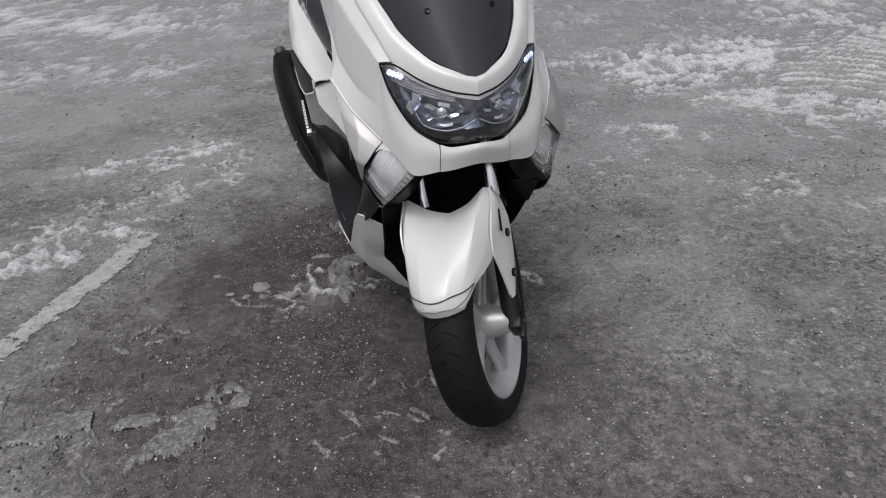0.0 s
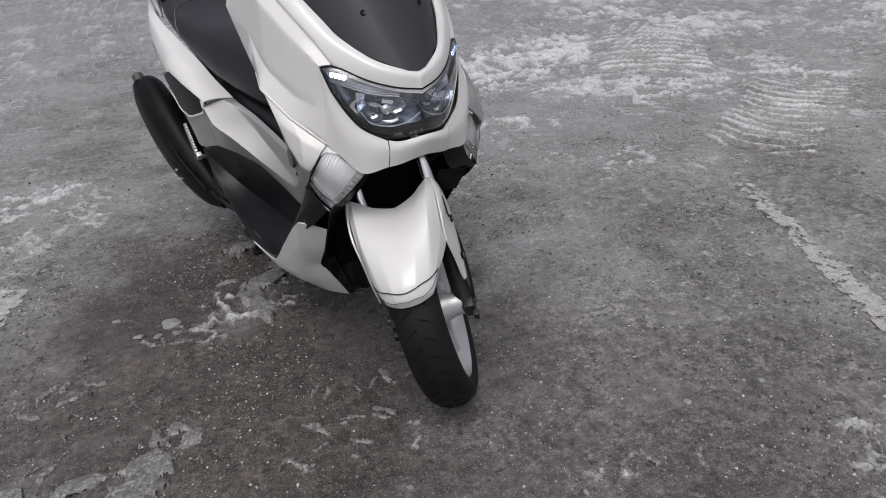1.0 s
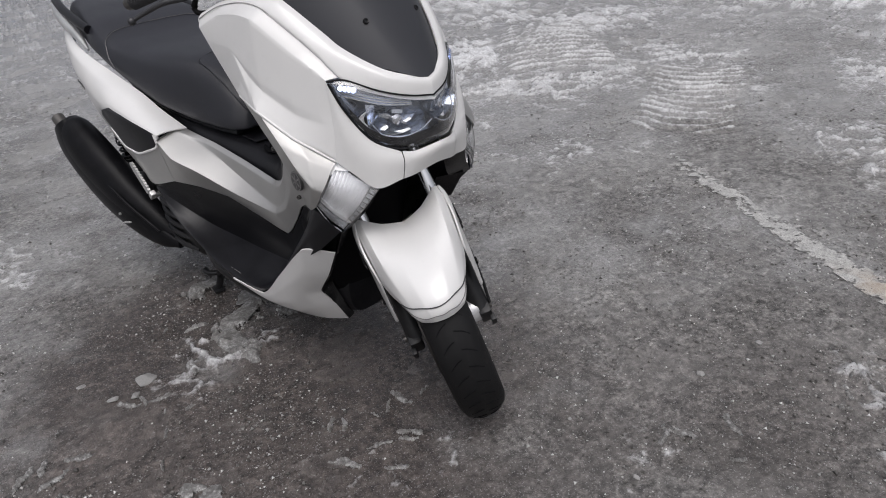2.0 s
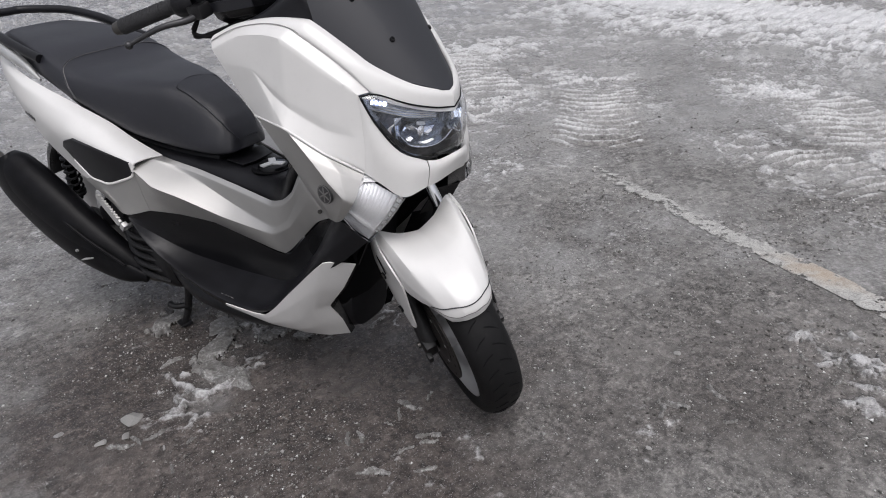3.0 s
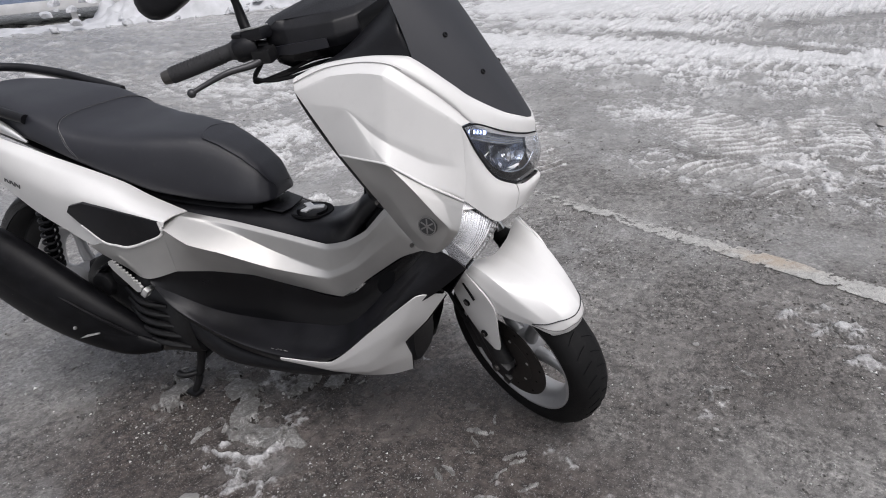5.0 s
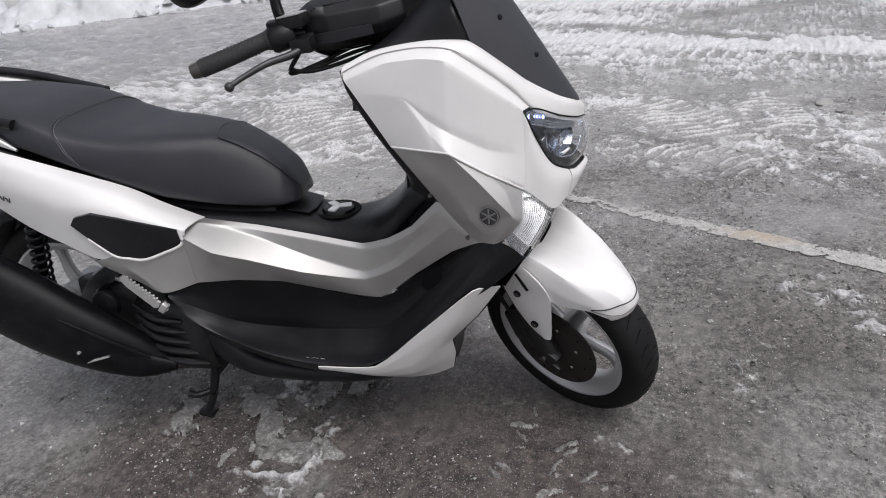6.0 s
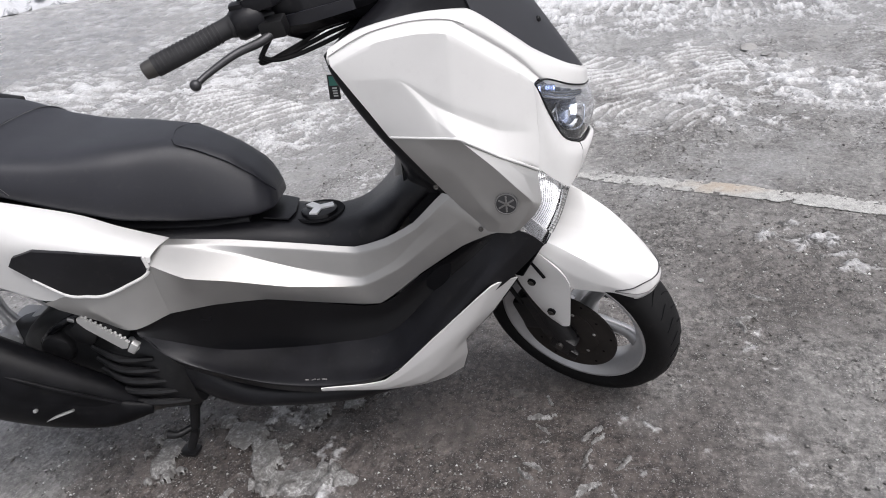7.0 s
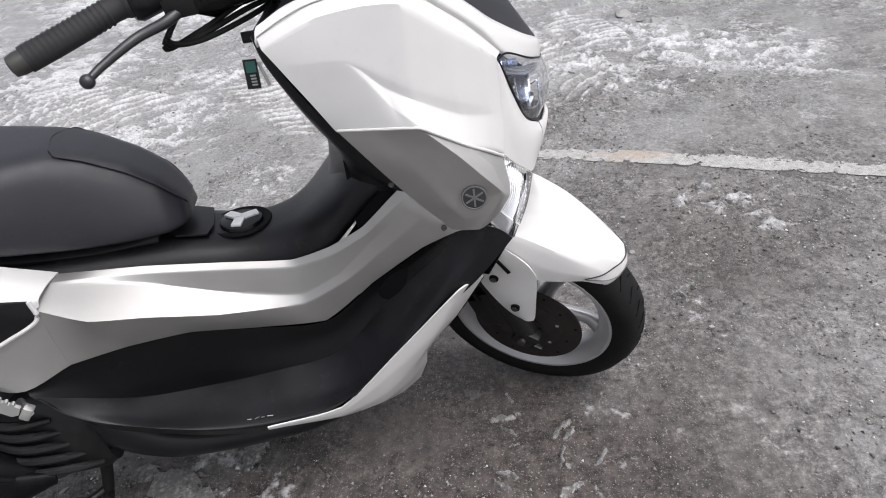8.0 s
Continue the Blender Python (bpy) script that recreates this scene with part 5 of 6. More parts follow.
    for k, (dx, h) in enumerate(((0.0, 0.012), (0.007, 0.010), (0.015, 0.012), (0.023, 0.012), (0.031, 0.010), (0.040, 0.011), (0.048, 0.009))):
        part("lettering_bar", block((0.003, 0.0015, h), (-1.235 - dx, s * 0.2245 - s * dx * 0.10, 0.672 + dx * 0.30), (0, 25 - 50 * (k % 2), s * 6), 0.0), BADGE, tail)
    lower = part("lower_fairing", facets((
        [(-0.141, 0.172, 0.450), (-0.196, 0.165, 0.372), (-0.258, 0.157, 0.302), (-0.262, 0.120, 0.240), (-0.279, 0.085, 0.172)],
        [(-0.193, 0.219, 0.463), (-0.240, 0.207, 0.375), (-0.288, 0.186, 0.292), (-0.298, 0.155, 0.235), (-0.318, 0.120, 0.175)],
        [(-0.310, 0.220, 0.362), (-0.325, 0.214, 0.315), (-0.345, 0.198, 0.255), (-0.355, 0.178, 0.215), (-0.370, 0.150, 0.184)],
        [(-0.431, 0.217, 0.258), (-0.432, 0.215, 0.247), (-0.434, 0.208, 0.230), (-0.437, 0.198, 0.218), (-0.440, 0.182, 0.206)],
        [(-0.566, 0.2265, 0.257), (-0.566, 0.2260, 0.255), (-0.566, 0.2250, 0.252), (-0.566, 0.2240, 0.250), (-0.566, 0.2230, 0.248)]),
        s, 37, 25, 0.8, 0.003, (-0.35, 0.0, 0.45), 0.45), WHITE, scooter)
    part("inner_panel", flank((
        [(-0.139, 0.170, 0.448), (-0.194, 0.162, 0.370), (-0.256, 0.154, 0.300), (-0.262, 0.118, 0.238), (-0.277, 0.083, 0.172)],
        [(-0.200, 0.120, 0.440), (-0.235, 0.115, 0.370), (-0.275, 0.110, 0.300), (-0.278, 0.090, 0.238), (-0.285, 0.060, 0.172)]), s, 7, 17, 0.003), GLOSSB, scooter)
for s in BOTH:
    part("fork_shroud", flank((
        [(-0.088, 0.178, 0.520), (-0.130, 0.172, 0.452)],
        [(-0.120, 0.120, 0.520), (-0.180, 0.120, 0.440)]), s, 7, 7, 0.003), GLOSSB, scooter)


def loft(sections, nu, ring, square=0.7, lid=0.18, tuck=0.0):
    """A closed body lofted along x through (x, half width, bottom, top) sections."""
    xs = spline([(a, b, c) for a, b, c, d in sections], nu)
    ts = spline([(d, 0, 0) for a, b, c, d in sections], nu)
    bm = bmesh.new()
    rings = []
    for p, q in zip(xs, ts):
        x, w, zb, zt = p.x, p.y, p.z, q.x
        rr = []
        for k in range(ring):
            a = k * math.tau / ring
            cy, cz = math.cos(a), math.sin(a)
            y = math.copysign(abs(cy) ** square, cy) * w * (1.0 - lid * max(0, cz) - tuck * max(0, -cz))
            z = (zb + zt) / 2 + math.copysign(abs(cz) ** 0.8, cz) * (zt - zb) / 2
            rr.append(bm.verts.new((x, y, z)))
        rings.append(rr)
    for a, b in zip(rings, rings[1:]):
        for k in range(ring):
            bm.faces.new((a[k], a[(k + 1) % ring], b[(k + 1) % ring], b[k]))
    bm.faces.new(rings[0])
    bm.faces.new(rings[-1][::-1])
    return bm


# seat
SEAT = [(-0.618, 0.034, 0.604, 0.624, 0.75), (-0.625, 0.058, 0.599, 0.644, 0.68), (-0.650, 0.082, 0.597, 0.681, 0.63), (-0.690, 0.098, 0.600, 0.716, 0.62), (-0.745, 0.112, 0.607, 0.747, 0.66), (-0.800, 0.124, 0.615, 0.769, 0.74), (-0.900, 0.150, 0.640, 0.779, 0.86),
        (-1.000, 0.167, 0.682, 0.784, 0.92), (-1.100, 0.180, 0.732, 0.803, 0.95), (-1.200, 0.180, 0.772, 0.848, 0.93), (-1.350, 0.150, 0.800, 0.878, 0.90), (-1.500, 0.118, 0.815, 0.885, 0.90), (-1.620, 0.060, 0.838, 0.862, 0.90)]
SEAT_RING = [(0.0, 0.0), (0.55, 0.0), (0.86, 0.0), (0.98, 0.07), (1.0, 0.32), (0.975, 0.62), (0.93, 0.82), (0.80, 0.94), (0.55, 0.99), (0.0, 1.0)]


def seat_at(x, u):
    """A point of the seat at x; u runs from -1, under the right, over the top at 0, to 1, under the left."""
    for p, q in zip(SEAT, SEAT[1:]):
        if q[0] - 1e-9 <= x <= p[0] + 1e-9:
            f = (x - p[0]) / (q[0] - p[0])
            w, zb, zt, k = (p[i] + (q[i] - p[i]) * f for i in (1, 2, 3, 4))
            g = (1 - abs(u)) * (len(SEAT_RING) - 1)
            r = spline([(a, b, 0) for a, b in SEAT_RING], 91)[min(90, int(round(g * 10)))]
            narrow = 1 - (1 - k) * max(0.0, r.y) ** 1.5
            return Vector((x, math.copysign(r.x * w * narrow, u), zb + (zt - zb) * r.y))


def seat_body():
    cuts = spline([(a, 0, 0) for a, *_ in SEAT], 67)
    bm = bmesh.new()
    rings = [[bm.verts.new(seat_at(min(SEAT[0][0], max(SEAT[-1][0], p.x)), -1 + 2 * k / 72)) for k in range(72)] for p in cuts]
    for a, b in zip(rings, rings[1:]):
        for k in range(72):
            bm.faces.new((a[k], a[(k + 1) % 72], b[(k + 1) % 72], b[k]))
    bm.faces.new(rings[0])
    bm.faces.new(rings[-1][::-1])
    for _ in range(3):
        bmesh.ops.smooth_vert(bm, verts=bm.verts, factor=0.4, use_axis_x=False, use_axis_y=True, use_axis_z=True)
    return bm


def insert_edge(i):
    """How far the tongue on the seat's nose reaches to each side, i from its top at 0 to its foot at 1."""
    return 0.30 * min(1.0, (i / 0.10) ** 0.5) * (0.55 + 0.45 * i)


seat = part("seat", seat_body(), VINYL, scooter, "black vinyl two-level seat with stitched seams")
tongue = [[seat_at(-0.800 + 0.180 * i / 24, insert_edge(i / 24) * (j / 8 - 1)) + Vector((0.0016, 0, 0.0022)) for j in range(17)] for i in range(25)]
part("nose_insert", sheet(tongue, 0.005, (-0.8, 0, 0.62)), VINYL, seat)
rim_pts = [tongue[i][0] for i in range(24, 0, -2)] + [tongue[0][8]] + [tongue[i][16] for i in range(2, 25, 2)]
part("seam", tube(rim_pts, 0.0012, 8, 97), VINYL, seat)
step_seam = [seat_at(-1.075 - 0.075 * math.sin(i / 20 * math.pi), -0.62 + 1.24 * i / 20) + Vector((0, 0, 0.0005)) for i in range(21)]
part("seam", tube(step_seam, 0.0018, 8, 81), VINYL, seat)
part("stitching", tube([p + Vector((0.006, 0, 0.0006)) for p in step_seam], 0.0005, 6, 81), BADGEM, seat, "pale stitching")
part("seat_base", loft([(-0.68, 0.060, 0.555, 0.602), (-0.78, 0.085, 0.565, 0.612), (-0.90, 0.112, 0.590, 0.640), (-1.05, 0.135, 0.630, 0.690), (-1.2, 0.135, 0.700, 0.755), (-1.45, 0.10, 0.77, 0.81)], 30, 24), BLACKP, scooter)

# centre tunnel with the fuel filler
tunnel = part("centre_tunnel", loft([(-0.290, 0.150, 0.62, 0.690), (-0.340, 0.136, 0.57, 0.660), (-0.380, 0.120, 0.52, 0.618), (-0.430, 0.100, 0.46, 0.577), (-0.480, 0.094, 0.42, 0.557), (-0.550, 0.096, 0.40, 0.554), (-0.640, 0.104, 0.42, 0.572), (-0.760, 0.118, 0.45, 0.592), (-0.86, 0.128, 0.47, 0.612), (-1.0, 0.12, 0.5, 0.66)], 44, 36, 0.45, 0.1), BLACKP, scooter)
CAP = pose(-0.548, 0.0, 0.5545, 90 + 1.5, 0, 90)
# ring coloured as the shade round the sunken cap
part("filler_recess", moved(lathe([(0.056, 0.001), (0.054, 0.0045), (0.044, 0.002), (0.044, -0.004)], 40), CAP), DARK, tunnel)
filler = part("fuel_cap", moved(lathe([(0.034, 0.009), (0.038, 0.007), (0.040, 0.001)], 40), CAP), GLOSSB, tunnel, "black fuel cap with a silver keyhole cover")
arms = [block((0.019, 0.005, 0.034), (0, 0, 0.016), (0, 0, 0), 0.002, 1.0) for _ in range(3)]
star = joined(*[moved(b, Matrix.Rotation(radians(120 * k + 20), 4, "Y")) for k, b in enumerate(arms)])
part("keyhole_cover", moved(star, CAP @ pose(0, 0.0110, 0)), PLATED, filler, "silver three-armed cover")
part("hatch", slab([(-0.600, -0.052, 0.5705), (-0.592, -0.020, 0.5705), (-0.596, 0.020, 0.5705), (-0.600, 0.052, 0.5705), (-0.650, 0.060, 0.5825), (-0.650, -0.060, 0.5825)], 0.004, (-0.62, 0, 0.3), 0.0015), BLACKP, tunnel)

# grab rails
for s in BOTH:
    rail = part("grab_rail", tube([(-1.212, s * 0.166, 0.828), (-1.30, s * 0.166, 0.850), (-1.42, s * 0.158, 0.880), (-1.55, s * 0.125, 0.905), (-1.66, s * 0.050, 0.915), (-1.67, 0.0, 0.915)], 0.0125, 14), BLACKP, scooter, "black grab rail on a silver bracket")
    part("bracket", tube([(-1.205, s * 0.186, 0.776), (-1.28, s * 0.178, 0.808), (-1.40, s * 0.165, 0.845), (-1.52, s * 0.135, 0.872)], [0.003, 0.013, 0.019, 0.019], 16), ALU, rail, "silver rail bracket")

# front wheel
TYRE = [(0.171, 0.042), (0.182, 0.050), (0.199, 0.052), (0.215, 0.044), (0.226, 0.027), (0.231, 0.0)]
tyre_profile = TYRE + [(r, -y) for r, y in TYRE[-2::-1]]
AXLE = pose(-0.010, 0, 0.2310)
front_wheel = forked("front_wheel", moved(lathe(tyre_profile + [(0.165, -0.040), (0.165, 0.040)], 80, True), AXLE), RUBBER, scooter, "black tyre on a silver five-spoke wheel")
RIMP = [(0.172, 0.0445), (0.174, 0.0425), (0.164, 0.0355), (0.151, 0.020), (0.149, 0.0), (0.151, -0.020), (0.164, -0.0355), (0.174, -0.0425), (0.172, -0.0445), (0.167, -0.0445), (0.157, -0.036), (0.143, -0.02), (0.141, 0.0), (0.143, 0.02), (0.157, 0.036), (0.167, 0.0445)]


def spoke_mesh():
    return tube([(0.034, 0.0, 0.0), (0.075, 0.004, 0.010), (0.118, 0.010, 0.010), (0.152, 0.006, 0.0)], [0.019, 0.0155, 0.0145, 0.019], 10, 13)


forked("rim", moved(lathe(RIMP, 80, True), AXLE), RIM, front_wheel)
forked("hub", moved(lathe([(0.014, -0.054), (0.040, -0.053), (0.044, -0.050), (0.041, -0.02), (0.040, 0.02), (0.034, 0.045), (0.031, 0.050), (0.030, 0.074), (0.027, 0.077), (0.014, 0.077)], 32), AXLE), RIM, front_wheel)
for k in range(5):
    forked("spoke", moved(spoke_mesh(), AXLE @ Matrix.Rotation(radians(72 * k + 20), 4, "Y")), RIM, front_wheel)
# thin near-black bars colour in the shade of the tread grooves
for k in range(36):
    for s in BOTH:
        groove = tube([(0.0, s * 0.004, 0.2306), (0.006, s * 0.018, 0.2288), (0.018, s * 0.032, 0.2225)], 0.0011, 6, 9)
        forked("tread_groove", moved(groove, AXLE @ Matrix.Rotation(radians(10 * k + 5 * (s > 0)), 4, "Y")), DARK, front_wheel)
disc_bm = [lathe([(0.115, -0.060), (0.115, -0.056), (0.070, -0.056), (0.070, -0.060)], 64, True), lathe([(0.073, -0.0612), (0.073, -0.0575), (0.030, -0.0560), (0.030, -0.066)], 48, True)]
disc = forked("brake_disc", moved(joined(*disc_bm), AXLE), DISC, front_wheel, "dark brake disc with slots")
# near-black plugs give the drilled holes their shade by colour
for k in range(12):
    a = radians(30 * k + 8)
    r = 0.090 if k % 2 else 0.103
    forked("disc_hole", moved(lathe([(0.0030, -0.0604), (0.0035, -0.0556)], 10), AXLE @ Matrix.Translation((r * math.cos(a), 0, r * math.sin(a)))), DARK, disc)
# pale metal dots imitate light seen through the disc's holes
for k in range(6):
    a = radians(60 * k + 15)
    forked("hole_light_dot", moved(lathe([(0.0030, -0.0628), (0.0042, -0.0622), (0.0042, -0.0595)], 12), AXLE @ Matrix.Translation((0.066 * math.cos(a), 0, 0.066 * math.sin(a)))), ALU, disc)
# pale raised arcs laid on the carrier in place of open slots
for k in range(10):
    a = radians(36 * k + 4)
    slot = tube([(0.046 * math.cos(a + f), -0.0615, 0.046 * math.sin(a + f)) for f in (-0.14, 0.0, 0.14)], 0.0026, 8, 7)
    forked("carrier_slot", moved(slot, AXLE), ALU, disc)
forked("axle_nut", moved(lathe([(0.006, 0.108), (0.012, 0.106), (0.012, 0.096), (0.018, 0.094), (0.018, 0.06)], 6), AXLE), STEEL, front_wheel)
forked("axle", moved(lathe([(0.008, -0.11), (0.008, 0.10)], 16), AXLE), STEEL, front_wheel)


# fender: half sections from the rear edge to the tip, centre to lower edge
FENDER = (
    [(-0.053, 0.000, 0.497), (-0.056, 0.045, 0.511), (-0.063, 0.085, 0.5385), (-0.066, 0.097, 0.533), (-0.066, 0.104, 0.505)],
    [(0.000, 0.000, 0.500), (-0.001, 0.040, 0.508), (-0.012, 0.081, 0.526), (-0.020, 0.097, 0.505), (-0.020, 0.101, 0.462)],
    [(0.050, 0.000, 0.494), (0.049, 0.040, 0.498), (0.040, 0.076, 0.502), (0.031, 0.091, 0.465), (0.027, 0.093, 0.428)],
    [(0.092, 0.000, 0.481), (0.089, 0.036, 0.482), (0.080, 0.069, 0.476), (0.072, 0.081, 0.445), (0.068, 0.083, 0.421)],
    [(0.136, 0.000, 0.460), (0.132, 0.031, 0.459), (0.118, 0.059, 0.449), (0.110, 0.069, 0.432), (0.105, 0.070, 0.417)],
    [(0.165, 0.000, 0.438), (0.161, 0.026, 0.436), (0.146, 0.049, 0.426), (0.138, 0.058, 0.416), (0.132, 0.060, 0.406)],
    [(0.176, 0.000, 0.415), (0.172, 0.022, 0.413), (0.160, 0.041, 0.406), (0.151, 0.050, 0.401), (0.145, 0.052, 0.397)],
    [(0.171, 0.000, 0.393), (0.168, 0.020, 0.393), (0.157, 0.038, 0.392), (0.148, 0.047, 0.391), (0.142, 0.050, 0.392)])
fender_cols = [eased(sided(c[::-1], -1) + c[1:], 65, 0.55) for c in FENDER]
fender_net = [eased([c[j] for c in fender_cols], 71, 0.12) for j in range(65)]


def fender_at(u, v, lift=0.0012):
    """A point just over the fender: u from the rear section, v from -1 to 1 across."""
    j, i = min(63, max(1, round((v + 1) * 32))), min(69, max(1, round(u * 10)))
    n = (fender_net[j + 1][i] - fender_net[j - 1][i]).cross(fender_net[j][i + 1] - fender_net[j][i - 1]).normalized()
    if n.dot(fender_net[j][i] - Vector((0, 0, 0.24))) < 0:
        n = -n
    return fender_net[j][i] + n * lift


fender = forked("front_fender", sheet(fender_net, 0.003, (0, 0, 0.242)), WHITE, scooter, "white front fender with a thin tip line")
forked("tip_line", tube([fender_at(5.35 - 1.25 * abs(v) ** 2.0, 0.86 * v) for v in (-1, -0.8, -0.6, -0.4, -0.2, 0, 0.2, 0.4, 0.6, 0.8, 1)], 0.0013, 6, 61), BADGE, fender)
forked("edge_line", tube([fender_at(6.15 - 1.95 * abs(v) ** 3.5, 0.90 * v) for v in (-1, -0.8, -0.6, -0.4, -0.2, 0, 0.2, 0.4, 0.6, 0.8, 1)], 0.0008, 6, 61), BADGEM, fender)
# stays: height, rear edge, front edge, half widths at both
STAY = ((0.537, -0.067, -0.060, 0.0960, 0.0955), (0.520, -0.077, -0.042, 0.1035, 0.1010), (0.500, -0.084, -0.012, 0.1075, 0.1030), (0.475, -0.086, 0.012, 0.1100, 0.1010), (0.450, -0.089, 0.024, 0.1110, 0.0985), (0.428, -0.083, 0.0280, 0.1110, 0.0975),
        (0.400, -0.071, 0.0270, 0.1105, 0.0990), (0.370, -0.055, 0.0250, 0.1095, 0.1005), (0.340, -0.036, 0.0230, 0.1075, 0.1010), (0.320, -0.020, 0.0210, 0.1050, 0.1010), (0.309, -0.006, 0.0180, 0.1030, 0.1015))
for s in BOTH:
    rear = spline([(a, s * w, z) for z, a, b, w, v in STAY], 41)
    ahead = spline([(b, s * v, z) for z, a, b, w, v in STAY], 41)
    stay = forked("fender_stay", sheet([[p.lerp(q, k / 8) + Vector((0, s * 0.004 * math.sin(k / 8 * math.pi), 0)) for k in range(9)] for p, q in zip(rear, ahead)], 0.004, (-0.02, 0, 0.42)), WHITE, fender)
    for x, z in ((-0.050, 0.432), (-0.014, 0.353)):
        # near-black disc and bar: shade of bolt hole and slot painted, not cut
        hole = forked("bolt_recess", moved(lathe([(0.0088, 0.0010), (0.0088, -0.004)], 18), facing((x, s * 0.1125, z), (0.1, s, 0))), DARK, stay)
        forked("bolt", moved(lathe([(0.0030, 0.0012), (0.0060, 0.0020), (0.0062, 0.0002)], 14), facing((x - 0.001, s * 0.1130, z - 0.002), (0.1, s, 0))), STEEL, hole)
    forked("slot", block((0.046, 0.003, 0.007), (-0.033, s * 0.1105, 0.474), (0, 52, s * 4), 0.0), DARK, stay)
    fork = forked("fork_leg", tube([(-0.004, s * 0.079, 0.232), (-0.050, s * 0.079, 0.330), (-0.112, s * 0.081, 0.462)], [0.024, 0.0215, 0.021], 16), ENGINE)
    forked("axle_clamp", joined(block((0.052, 0.030, 0.050), (-0.006, s * 0.086, 0.226), (0, 24, 0), 0.008), block((0.020, 0.012, 0.026), (0.018, s * 0.098, 0.206), (0, 24, 0), 0.003)), ENGINE, fork)
    forked("fork_tube", tube([(-0.108, s * 0.083, 0.452), (-0.235, s * 0.083, 0.712)], 0.0148, 20), CHROME, fork, "chrome fork tube")
    forked("dust_seal", moved(lathe([(0.024, 0.0), (0.025, 0.012), (0.019, 0.020), (0.0155, 0.026)], 20), Matrix.Translation((-0.112, s * 0.083, 0.460)) @ HEAD.to_track_quat("Y", "X").to_matrix().to_4x4()), RUBBER, fork)
forked("brake_caliper", joined(block((0.060, 0.050, 0.085), (-0.085, -0.066, 0.285), (0, -20, 0), 0.010), block((0.030, 0.018, 0.120), (-0.060, -0.088, 0.300), (0, -24, 0), 0.006)), ENGINE)
forked("brake_hose", tube([(-0.095, -0.095, 0.330), (-0.130, -0.100, 0.420), (-0.160, -0.085, 0.520), (-0.220, -0.060, 0.620)], 0.005, 8), RUBBER)
forked("sensor_cable", tube([(0.000, 0.104, 0.238), (-0.030, 0.110, 0.300), (-0.075, 0.108, 0.380), (-0.130, 0.090, 0.480), (-0.200, 0.060, 0.600)], 0.0035, 8), RUBBER)
forked("yoke", block((0.060, 0.200, 0.035), (-0.205, 0, 0.640), (0, -26, 0), 0.008), ENGINE)

# handlebar
bar = steered("handlebar", tube([(-0.380, 0.0, 0.990), (-0.405, -0.10, 1.002), (-0.445, -0.20, 1.026), (-0.535, -0.352, 1.016)], 0.011), BLACKP, scooter, "black handlebar with rubber grips")
steered("handlebar", tube([(-0.380, 0.0, 0.990), (-0.405, 0.10, 1.002), (-0.445, 0.20, 1.026), (-0.535, 0.352, 1.016)], 0.011), BLACKP, bar)
